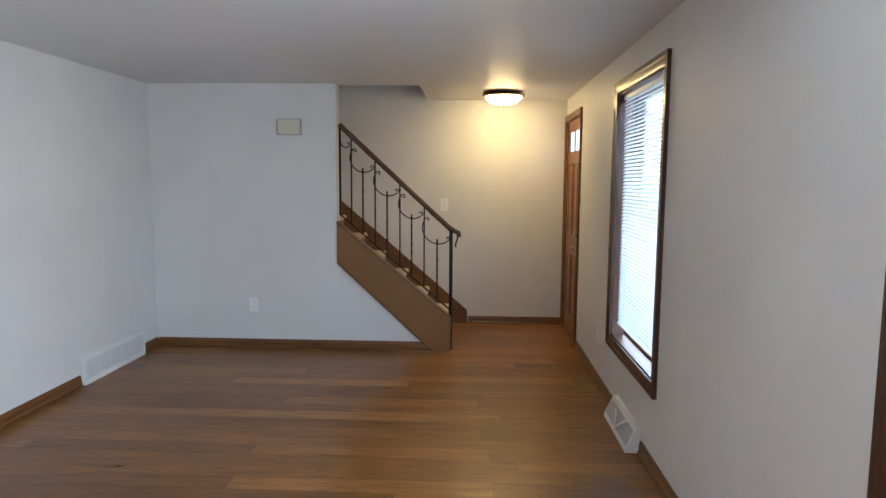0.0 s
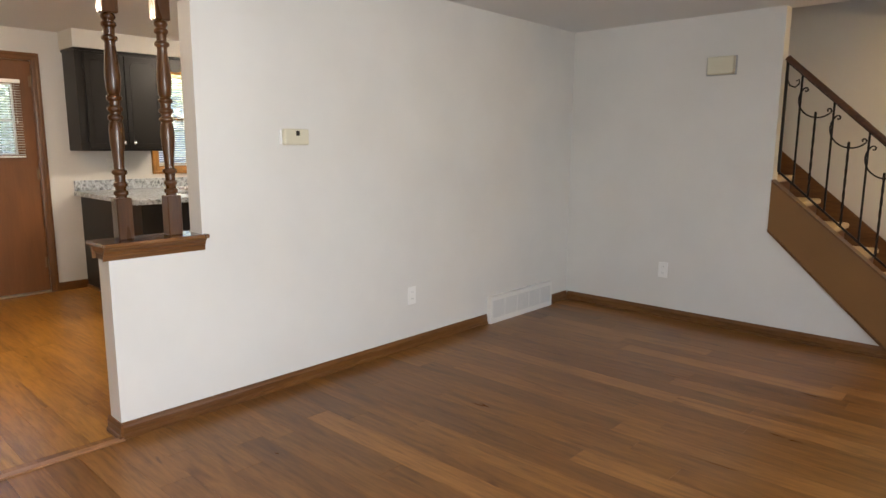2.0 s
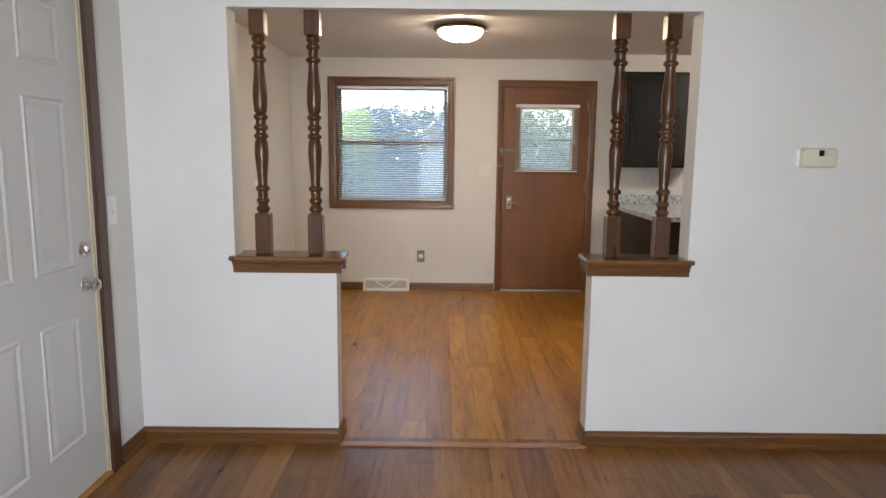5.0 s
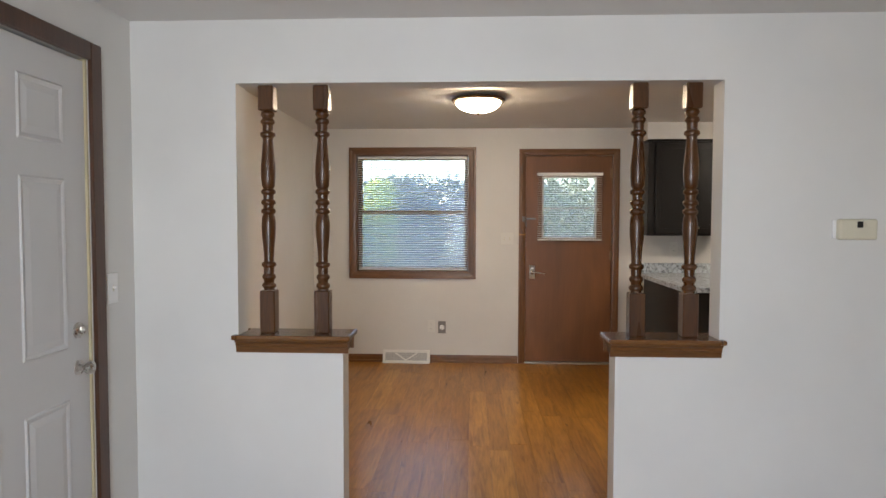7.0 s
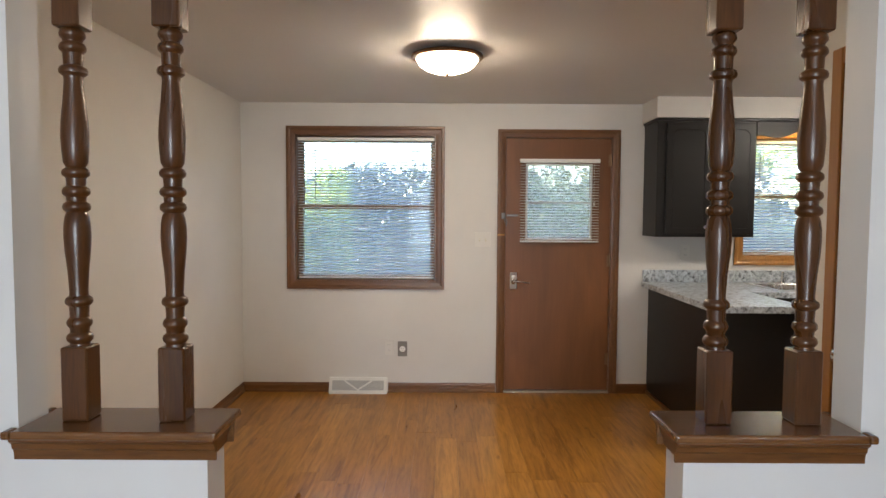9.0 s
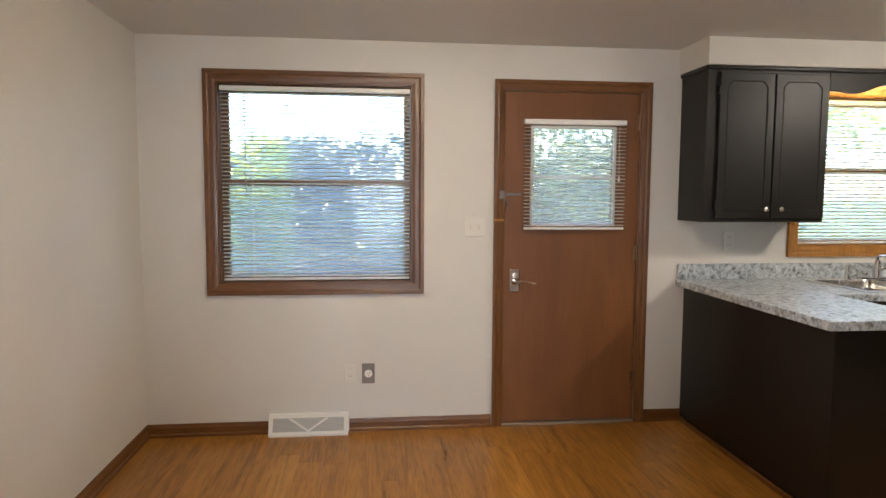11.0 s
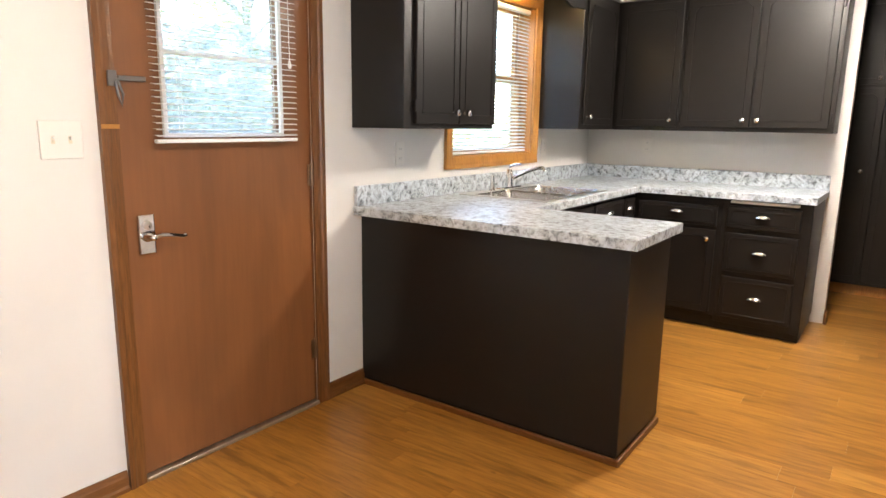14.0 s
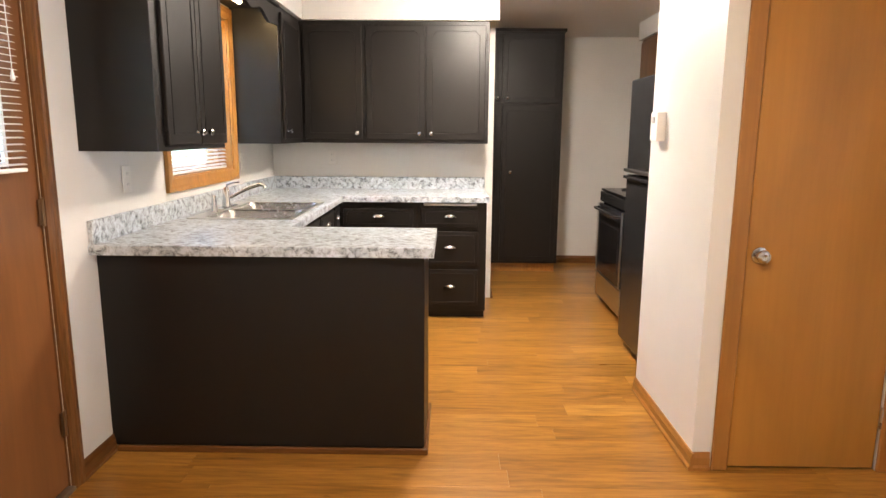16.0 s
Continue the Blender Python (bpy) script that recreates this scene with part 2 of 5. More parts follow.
def floor_material(name, tones):
    """Wood-look planks: each plank its own tone, long wavy grain, dark heart streaks and a few knots."""
    m, t, p = nodes_of(name)
    oi = t.nodes.new("ShaderNodeObjectInfo")
    tone = ramp(t, oi.outputs["Random"], list(zip((0.0, 0.35, 0.75, 1.0), tones)))
    v = coords(t, (0.10, 1, 1), True)
    grain = noise_tex(t, v, 62, 5, 0.62, 0.5)
    bands = noise_tex(t, v, 19, 4, 0.58, 1.1)
    hearts = noise_tex(t, coords(t, (0.14, 1, 1), True), 10, 4, 0.58, 1.0)
    col = mix(t, 1.0, tone, ramp(t, grain, [(0.36, (0.74, 0.71, 0.68)), (0.58, (1, 1, 1))]), "MULTIPLY")
    col = mix(t, 1.0, col, ramp(t, bands, [(0.33, (0.70, 0.66, 0.62)), (0.47, (0.94, 0.93, 0.92)), (0.62, (1.08, 1.08, 1.08))]), "MULTIPLY")
    col = mix(t, 1.0, col, ramp(t, hearts, [(0.56, (1, 1, 1)), (0.70, (0.64, 0.58, 0.53))]), "MULTIPLY")
    knots = noise_tex(t, coords(t, (0.35, 1, 1), True), 16, 2, 0.4, 0.2)
    col = mix(t, 1.0, col, ramp(t, knots, [(0.735, (1, 1, 1)), (0.79, (0.50, 0.42, 0.35))]), "MULTIPLY")
    link(t, col, p.inputs["Base Color"])
    rough_var(t, p, bands, 0.26, 0.31)
    p.inputs["Specular IOR Level"].default_value = 0.38
    bump(t, p, grain, 0.02, 0.0004)
    return m


# same planks in both rooms; living room's dimmer light put into darker tones
FLOOR_LIVING_DIM = floor_material("dimmed_plank_wood", ((0.165, 0.068, 0.017), (0.215, 0.091, 0.022), (0.255, 0.110, 0.027), (0.340, 0.154, 0.042)))
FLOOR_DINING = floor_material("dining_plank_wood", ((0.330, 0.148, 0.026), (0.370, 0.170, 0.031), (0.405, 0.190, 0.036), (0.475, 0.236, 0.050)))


def leafy(name, dark, light, share=0.35):
    m, t, p = nodes_of(name)
    ge = t.nodes.new("ShaderNodeNewGeometry")
    link(t, ramp(t, ge.outputs["Random Per Island"], [(0.0, dark), (1.0, light)]), p.inputs["Base Color"])
    p.inputs["Roughness"].default_value = 0.35
    return lets_light(m, share)


HEDGE = leafy("hedge_leaf", (0.042, 0.058, 0.062), (0.11, 0.135, 0.135))
GARDEN = leafy("garden_leaf", (0.06, 0.08, 0.04), (0.30, 0.33, 0.20))
SHRUB = leafy("shrub_leaf", (0.22, 0.30, 0.04), (0.46, 0.54, 0.14), 0.5)
LAWN = painted("lawn", (0.07, 0.11, 0.035), 0.9, 0.3, 1.0, 40)
BARK = painted("bark", (0.09, 0.065, 0.045), 0.9, 0.3, 1.0, 25)
CONCRETE = painted("concrete", (0.42, 0.41, 0.39), 0.9, 0.15, 0.8, 30)
ROOFING = painted("roof_shingle", (0.08, 0.075, 0.07), 0.9, 0.2, 1.0, 40)

# ---- mesh helpers ----


def box(bm, x0, x1, y0, y1, z0, z1, bevel=0.0, seg=1):
    m = Matrix.LocRotScale(((x0 + x1) / 2, (y0 + y1) / 2, (z0 + z1) / 2), None, (abs(x1 - x0), abs(y1 - y0), abs(z1 - z0)))
    r = bmesh.ops.create_cube(bm, size=1.0, matrix=m)
    if bevel:
        edges = {e for v in r["verts"] for e in v.link_edges}
        bmesh.ops.bevel(bm, geom=list(edges), offset=bevel, segments=seg, affect="EDGES", profile=0.5)
    return r["verts"]


def boxes(*dims, bevel=0.0, seg=1):
    bm = bmesh.new()
    for d in dims:
        box(bm, *d, bevel=bevel, seg=seg)
    return bm


def lathe(bm, base, axis, profile, n=20):
    """Turns (distance along axis, radius) pairs about the axis through base."""
    ax = Vector(axis).normalized()
    side = ax.orthogonal().normalized()
    up = ax.cross(side)
    rings = []
    for d, r in profile:
        c = Vector(base) + ax * d
        rings.append([bm.verts.new(c + (side * math.cos(2 * math.pi * k / n) + up * math.sin(2 * math.pi * k / n)) * max(r, 1e-4)) for k in range(n)])
    for a, b in zip(rings, rings[1:]):
        for k in range(n):
            bm.faces.new((a[k], a[(k + 1) % n], b[(k + 1) % n], b[k]))
    bm.faces.new(rings[0][::-1])
    bm.faces.new(rings[-1])


def tube(bm, pts, r, n=8, closed=False, twist=0.0, flat=1.0):
    """Sweeps a round (n large) or square (n = 4) section along points."""
    pts = [Vector(p) for p in pts]
    rings = []
    normal = None
    for i, p in enumerate(pts):
        a = pts[i - 1] if i or closed else p
        b = pts[(i + 1) % len(pts)] if i < len(pts) - 1 or closed else p
        d = (b - a).normalized()
        if normal is None:
            normal = d.orthogonal() if abs(d.y) > 0.9 else d.cross(Vector((0, 1, 0))).cross(d)
            if normal.length < 1e-6:
                normal = d.orthogonal()
        normal = (normal - d * normal.dot(d)).normalized()
        bi = d.cross(normal)
        w = twist * i
        rings.append([bm.verts.new(p + r * (normal * math.cos(2 * math.pi * k / n + w + math.pi / n) * flat + bi * math.sin(2 * math.pi * k / n + w + math.pi / n))) for k in range(n)])
    pairs = list(zip(rings, rings[1:])) + ([(rings[-1], rings[0])] if closed else [])
    for a, b in pairs:
        for k in range(n):
            bm.faces.new((a[k], a[(k + 1) % n], b[(k + 1) % n], b[k]))
    if not closed:
        bm.faces.new(rings[0][::-1])
        bm.faces.new(rings[-1])


def prism(bm, outline, axis, a, b):
    """A solid between two planes of the axis, with an outline in the other two axes."""

    def at(u, v, w):
        return {"x": (w, u, v), "y": (u, w, v), "z": (u, v, w)}[axis]

    lo = [bm.verts.new(at(u, v, a)) for u, v in outline]
    hi = [bm.verts.new(at(u, v, b)) for u, v in outline]
    bm.faces.new(lo[::-1])
    bm.faces.new(hi)
    for k in range(len(outline)):
        j = (k + 1) % len(outline)
        bm.faces.new((lo[k], lo[j], hi[j], hi[k]))
    bmesh.ops.recalc_face_normals(bm, faces=bm.faces[:])


def slab_with_holes(bm, axis, a, b, u0, u1, v0, v1, holes):
    """A slab across the axis from a to b, with rectangular holes through it."""
    us = sorted({u0, u1, *(h[0] for h in holes), *(h[1] for h in holes)})
    vs = sorted({v0, v1, *(h[2] for h in holes), *(h[3] for h in holes)})
    us, vs = [u for u in us if u0 <= u <= u1], [v for v in vs if v0 <= v <= v1]

    def full(i, j):
        if not (0 <= i < len(us) - 1 and 0 <= j < len(vs) - 1):
            return False
        u, v = (us[i] + us[i + 1]) / 2, (vs[j] + vs[j + 1]) / 2
        return not any(h[0] < u < h[1] and h[2] < v < h[3] for h in holes)

    cache = {}

    def vert(i, j, w):
        if (i, j, w) not in cache:
            u, v, c = us[i], vs[j], (a, b)[w]
            cache[i, j, w] = bm.verts.new({"x": (c, u, v), "y": (u, c, v), "z": (u, v, c)}[axis])
        return cache[i, j, w]

    for i in range(len(us) - 1):
        for j in range(len(vs) - 1):
            if not full(i, j):
                continue
            for w in (0, 1):
                bm.faces.new([vert(i, j, w), vert(i + 1, j, w), vert(i + 1, j + 1, w), vert(i, j + 1, w)])
            for di, dj, p, q in ((-1, 0, (i, j), (i, j + 1)), (1, 0, (i + 1, j), (i + 1, j + 1)), (0, -1, (i, j), (i + 1, j)), (0, 1, (i, j + 1), (i + 1, j + 1))):
                if not full(i + di, j + dj):
                    bm.faces.new([vert(*p, 0), vert(*q, 0), vert(*q, 1), vert(*p, 1)])
    bmesh.ops.recalc_face_normals(bm, faces=bm.faces[:])


def origin_of(ob):
    p = Vector(ob.location)
    return p + origin_of(ob.parent) if ob.parent else p


def as_mesh(name, bm, material, smooth=False, shift=None):
    if shift is not None:
        bmesh.ops.translate(bm, verts=bm.verts[:], vec=-Vector(shift))
    if smooth:
        for f in bm.faces:
            f.smooth = True
    me = bpy.data.meshes.new(name)
    bm.to_mesh(me)
    bm.free()
    me.materials.append(material)
    if smooth:
        me.set_sharp_from_angle(angle=radians(40))
    return me


def root(name, at, label, category, group="", kind=""):
    ob = new(name)
    ob.location = at
    ob.empty_display_size = 0.05
    return tagged(ob, label, category, group, kind)


def part(name, bm, material, parent, label="", smooth=False):
    """Links a bmesh in world coordinates as one mesh object under a thing or a part."""
    ob = new(name, as_mesh(name, bm, material, smooth, origin_of(parent)))
    ob.parent = parent
    return tagged(ob, label) if label else ob


def solo(name, bm, material, label, category, group="", kind="", smooth=False):
    vs = [v.co for v in bm.verts]
    lo = Vector([min(v[k] for v in vs) for k in range(3)])
    hi = Vector([max(v[k] for v in vs) for k in range(3)])
    base = Vector(((lo.x + hi.x) / 2, (lo.y + hi.y) / 2, lo.z))
    ob = new(name, as_mesh(name, bm, material, smooth, base))
    ob.location = base
    return tagged(ob, label, category, group, kind)


def setting(name, bm, material, label, category, smooth=False):
    ob = new(name, as_mesh(name, bm, material, smooth))
    return tagged(ob, label, category, kind="structure")

# ---- the large structure ----
LX0, LX1 = -2.50, 1.195          # living room, dividing wall to front wall
KX0, KX1 = -6.03, -2.62          # dining room and kitchen, rear wall to dividing wall
SOUTH, STAIR, FOYER = -0.36, 5.52, 6.61
KSOUTH, KNORTH, BACK = -0.45, 5.44, 6.96

DIN_WIN = (-0.028, 1.098, 0.892, 2.055)      # openings: y0, y1, z0, z1
REAR_DOOR = (1.640, 2.482, 0.0, 2.037)
KIT_WIN = (3.525, 4.480, 1.100, 2.05)
FRONT_WIN = (3.315, 4.330, 0.450, 2.030)
SIDE_WIN = (0.471, 1.486, 0.450, 2.030)
FRONT_DOOR_HOLE = (5.755, 6.545, 0.0, 2.040)

bm = bmesh.new()
slab_with_holes(bm, "x", KX0 - 0.18, KX0, KSOUTH - 0.15, BACK + 0.15, 0.0, CEIL, [DIN_WIN, REAR_DOOR, KIT_WIN])
setting("wall_west", bm, WALL, "off-white painted rear wall with window and door openings", "wall")
bm = bmesh.new()
slab_with_holes(bm, "x", LX1, LX1 + 0.18, SOUTH - 0.15, FOYER + 0.15, 0.0, 2.49, [FRONT_WIN, SIDE_WIN, FRONT_DOOR_HOLE])
setting("wall_east", bm, WALL, "off-white painted front wall with tall window and entry door", "wall")
bm = bmesh.new()
slab_with_holes(bm, "x", KX1, LX0, KSOUTH - 0.15, BACK + 0.15, 0.0, CEIL,
                [(0.104, 0.567, 0.850, 1.995), (0.567, 1.742, 0.0, 1.995), (1.742, 2.177, 0.850, 1.995)])
setting("wall_divider", bm, WALL, "off-white dividing wall with half walls flanking an opening", "wall")
bm = bmesh.new()
slab_with_holes(bm, "y", SOUTH - 0.15, SOUTH, LX0, LX1, 0.0, LCEIL, [(-2.185, -1.315, 0.0, 2.025)])
setting("wall_south_living", bm, WALL, "off-white painted wall around a white panelled door", "wall")
setting("wall_south_dining", boxes((KX0, KX1, KSOUTH - 0.15, KSOUTH, 0, CEIL)), WALL, "off-white painted dining room side wall", "wall")
bm = bmesh.new()
prism(bm, [(LX0, 0), (-0.080, 0), (-0.890, 0.752), (-0.890, LCEIL), (LX0, LCEIL)], "y", STAIR, STAIR + 0.115)
setting("wall_stair", bm, WALL, "off-white wall beside the stairs, cut along the stringer", "wall")
setting("wall_foyer", boxes((LX0, LX1, FOYER, FOYER + 0.15, 0, 4.9)), WALL, "cream painted wall behind the stairs and entry", "wall")
setting("wall_kitchen_end", boxes((KX0, -4.262, KNORTH, KNORTH + 0.11, 0, CEIL)), WALL, "off-white end wall behind the kitchen counter", "wall")
setting("wall_back_hall", boxes((KX0, KX1, BACK, BACK + 0.15, 0, CEIL)), WALL, "off-white wall behind the pantry", "wall")
bm = bmesh.new()
slab_with_holes(bm, "y", 2.70, 2.80, -3.600, KX1, 0.0, CEIL, [(-3.462, -2.850, 0.0, 2.025)])
setting("wall_closet_front", bm, WALL, "off-white wall around the closet door", "wall")
setting("wall_closet_side", boxes((-3.600, -3.500, 2.80, 3.510, 0, CEIL)), WALL, "off-white side wall of the closet", "wall")
setting("wall_closet_back", boxes((-3.500, KX1, 3.410, 3.510, 0, CEIL)), WALL, "off-white wall between closet and refrigerator", "wall")

# ceiling with the stairwell opening, upper shaft, unseen roof eaves added to block sun
bm = bmesh.new()
slab_with_holes(bm, "z", LCEIL, 2.49, LX0, LX1, SOUTH - 0.15, BACK + 0.15, [(LX0, -0.195, STAIR + 0.12, FOYER + 0.05)])
setting("ceiling_living", bm, CEILING, "satin off-white painted living room ceiling", "ceiling")
setting("ceiling_dining", boxes((KX0 - 0.18, LX0 - 0.001, KSOUTH - 0.15, BACK + 0.15, CEIL, 2.49)), CEILING, "satin off-white painted dining and kitchen ceiling", "ceiling")
setting("wall_shaft_near", boxes((LX0, -0.195, STAIR, STAIR + 0.115, 2.495, 4.9)), WALL, "upper stairwell wall", "wall")
bm = bmesh.new()
slab_with_holes(bm, "x", LX0 - 0.1, LX0, STAIR, FOYER, 2.495, 4.9, [])
setting("wall_shaft_west", bm, WALL, "upper stairwell wall", "wall")
setting("wall_shaft_east", boxes((-0.195, -0.095, STAIR, FOYER, 2.495, 4.9)), WALL, "upper stairwell wall", "wall")
setting("ceiling_shaft", boxes((LX0 - 0.1, 0, STAIR, FOYER + 0.15, 4.905, 5.0)), CEILING, "upper stairwell ceiling", "ceiling")
setting("roof", boxes((KX0 - 0.85, KX0 - 0.18, -2, 9, 2.52, 2.68), (LX1 + 0.18, LX1 + 0.85, -2, 9, 2.52, 2.68)), ROOFING, "added dark eaves, out of view, blocking sun from the windows", "roof")

# soffits over the cabinets
bm = bmesh.new()
prism(bm, [(KX0, 2.715), (-5.685, 2.715), (-5.685, 5.095), (-4.255, 5.095), (-4.255, KNORTH), (KX0, KNORTH)], "z", 2.150, CEIL)
setting("soffit", bm, WALL, "off-white boxed soffit above the wall cabinets", "soffit")
setting("soffit_range", boxes((-2.97, KX1, 3.56, 6.1, 2.150, CEIL)), WALL, "off-white boxed soffit above the range wall", "soffit")

# ground outside
setting("ground", boxes((-400, 400, -400, 400, -0.42, -0.30)), LAWN, "mown green lawn around the house", "lawn")


def baseboard(runs, material=None, label="brown stained wooden baseboard"):
    """Moulded board 75 mm high with a shoe; runs: (axis, fixed coordinate, way into the room, from, to)."""
    shape = [(0, 0), (0.019, 0), (0.019, 0.014), (0.012, 0.022), (0.012, 0.052), (0.008, 0.062), (0.006, 0.075), (0, 0.075)]
    for axis, c, into, a, b in runs:
        bm = bmesh.new()
        prism(bm, [(c + into * d, z) for d, z in shape], "y" if axis == "x" else "x", a, b)
        setting("baseboard", bm, material or (TRIM_Y if axis == "x" else TRIM_X), label, "baseboard")


baseboard([
    ("x", LX0, 1, SOUTH, 0.567), ("x", LX0, 1, 1.742, 4.395), ("x", LX0, 1, 5.235, STAIR),
    ("y", STAIR, -1, LX0 + 0.019, -0.085),
    ("y", FOYER, -1, 0.232, LX1),
    ("x", LX1, -1, SOUTH, 3.49), ("x", LX1, -1, 4.06, 5.685),
    ("y", SOUTH, 1, LX0 + 0.019, -2.262), ("y", SOUTH, 1, -1.238, LX1),
    ("x", KX0, 1, KSOUTH, 0.24), ("x", KX0, 1, 0.715, 1.574), ("x", KX0, 1, 2.540, 2.795),
    ("y", KSOUTH, 1, KX0 + 0.019, KX1),
    ("x", KX1, -1, KSOUTH + 0.02, 0.567), ("x", KX1, -1, 1.742, 2.70),
    ("y", BACK, -1, -3.550, KX1), ("x", -4.262, 1, KNORTH - 0.02, KNORTH + 0.13),
    ("y", 0.567, 1, KX1 - 0.019, LX0 + 0.019), ("y", 1.742, -1, KX1 - 0.019, LX0 + 0.019),
])
baseboard([("x", -3.600, -1, 2.681, 3.510), ("y", 2.70, -1, -3.600, -3.530)], OAK_CASING, "light oak baseboard around the closet corner")
setting("threshold", boxes((-2.505, -2.462, 0.576, 1.742, 0.0, 0.009), bevel=0.003), wood("threshold_wood", (0.28, 0.13, 0.06), (0.40, 0.20, 0.10), (0.50, 0.27, 0.14), "y"), "light brown wooden floor transition strip", "threshold")

# ---- windows, blinds and doors ----


def mitred_casing(owner, xin, into, y0, y1, z0, z1, w, material, depth=0.020, sides="lrtb", material_h=None):
    """Moulded boards round an opening whose clear edges are y0..z1; w: board width."""
    prof = [(0.0, 0.6), (0.25, 0.75), (0.55, 0.8), (0.7, 1.0), (1.0, 1.0)]
    o0, o1 = y0 - w, y1 + w
    top, bot = z1 + w, (z0 - w if "b" in sides else z0)

    def board(a, b, c, d, mat_):
        bm = bmesh.new()
        rows = []
        for (iy, iz), (oy, oz) in ((a, b), (c, d)):
            row = [(xin, iy, iz)]
            row += [(xin + into * depth * h, iy + (oy - iy) * f, iz + (oz - iz) * f) for f, h in prof]
            row += [(xin, oy, oz)]
            rows.append([bm.verts.new(p) for p in row])
        n = len(rows[0])
        for k in range(n):
            bm.faces.new((rows[0][k], rows[0][(k + 1) % n], rows[1][(k + 1) % n], rows[1][k]))
        bm.faces.new(rows[0])
        bm.faces.new(rows[1])
        bmesh.ops.recalc_face_normals(bm, faces=bm.faces[:])
        part("casing_board", bm, mat_, owner)

    ib = z0 if "b" in sides else 0.0
    ob = bot if "b" in sides else 0.0
    mh = material_h or material
    board((y0, ib), (o0, ob), (y0, z1), (o0, top), material)
    board((y1, ib), (o1, ob), (y1, z1), (o1, top), material)
    board((y0, z1), (o0, top), (y1, z1), (o1, top), mh)
    if "b" in sides:
        board((y0, z0), (o0, bot), (y1, z0), (o1, bot), mh)


def sash(owner, x, y0, y1, z0, z1, rail, material, thick=0.03):
    bm = bmesh.new()
    slab_with_holes(bm, "x", x - thick / 2, x + thick / 2, y0, y1, z0, z1, [(y0 + rail, y1 - rail, z0 + rail, z1 - rail)])
    s = part("sash", bm, material, owner)
    g = part("pane", boxes((x - 0.002, x + 0.002, y0 + rail - 0.004, y1 - rail + 0.004, z0 + rail - 0.004, z1 - rail + 0.004)), PANE, s, "clear window glass")
    g.visible_shadow = False


def double_hung(name, xin, into, hole, meet, material, material_h, casing, label):
    y0, y1, z0, z1 = hole
    w = root(name, (xin, (y0 + y1) / 2, z0), label, "window", kind="structure")
    mitred_casing(w, xin, into, y0 + 0.006, y1 - 0.006, z0 + 0.006, z1 - 0.006, casing, material, material_h=material_h)
    o = xin - into * 0.176
    for d in ((y0, y0 + 0.014, z0, z1), (y1 - 0.014, y1, z0, z1), (y0 + 0.014, y1 - 0.014, z0, z0 + 0.014), (y0 + 0.014, y1 - 0.014, z1 - 0.014, z1)):
        part("jamb", boxes((min(xin - into * 0.002, o), max(xin - into * 0.002, o), *d)), material, w)
    sash(w, xin - into * 0.135, y0 + 0.016, y1 - 0.016, meet - 0.02, z1 - 0.016, 0.034, material)
    sash(w, xin - into * 0.098, y0 + 0.016, y1 - 0.016, z0 + 0.016, meet + 0.02, 0.034, material)
    a, b = sorted((xin - into * 0.160, xin - into * 0.159))
    bm = bmesh.new()
    bm.faces.new([bm.verts.new((a, u, v)) for u, v in ((y0 + 0.014, z0 + 0.014), (y1 - 0.014, z0 + 0.014), (y1 - 0.014, z1 - 0.014), (y0 + 0.014, z1 - 0.014))])
    part("haze_sheet", bm, HAZE, w, "added sheet that veils the view with haze")
    return w


def blinds(x, into, y0, y1, z0, z1, pitch, tilt, label, wand=True, depth=0.025, rail=0.026, slat=None):
    """Horizontal slatted blind: head rail, slats, ladder cords, bottom rail, wand."""
    b = root("window_blind", (x, (y0 + y1) / 2, z0), label, "blind")
    part("head_rail", boxes((x - 0.016, x + 0.016, y0 - 0.004, y1 + 0.004, z1 - rail, z1), bevel=0.003), WHITE_PLASTIC, b)
    part("bottom_rail", boxes((x - 0.012, x + 0.012, y0, y1, z0, z0 + 0.013), bevel=0.003), WHITE_PLASTIC, b)
    bm = bmesh.new()
    w = depth / 2
    ca, sa = math.cos(radians(tilt)), math.sin(radians(tilt))
    rows = []
    for u, v in ((-w, -0.0012), (-w * 0.4, 0.0008), (w * 0.4, 0.0008), (w, -0.0012)):
        for dv in (0.0, 0.0008):
            px, pz = u * ca - (v + dv) * sa, u * sa + (v + dv) * ca
            rows.append(((px, y0 - (y0 + y1) / 2, pz), (px, y1 - (y0 + y1) / 2, pz)))
    vv = [(bm.verts.new(p), bm.verts.new(q)) for p, q in rows]
    loop = [0, 2, 4, 6, 7, 5, 3, 1]
    for i, j in zip(loop, loop[1:] + loop[:1]):
        bm.faces.new((vv[i][0], vv[i][1], vv[j][1], vv[j][0]))
    bmesh.ops.recalc_face_normals(bm, faces=bm.faces[:])
    me = as_mesh("slat", bm, slat or SLAT)
    z = z0 + 0.013 + pitch * 0.6
    while z < z1 - rail - 0.004:
        s = new("slat", me)
        s.parent = b
        s.location = (0, 0, z - z0)
        z += pitch
    for f in (0.16, 0.84):
        yy = y0 + (y1 - y0) * f
        bm = bmesh.new()
        for dx in (-w * ca, w * ca):
            tube(bm, [(x + dx, yy, z0 + 0.01), (x + dx, yy, z1 - rail)], 0.0008, 4)
        part("ladder_cord", bm, WHITE_PLASTIC, b)
    if wand:
        bm = bmesh.new()
        yy = y0 + (y1 - y0) * 0.125
        tube(bm, [(x + into * 0.02, yy, z1 - rail), (x + into * 0.022, yy + 0.004, z1 - 0.56 * (z1 - z0))], 0.0035, 6)
        part("wand", bm, VENT_DARK, b, "thin clear tilt wand", True)
    return b


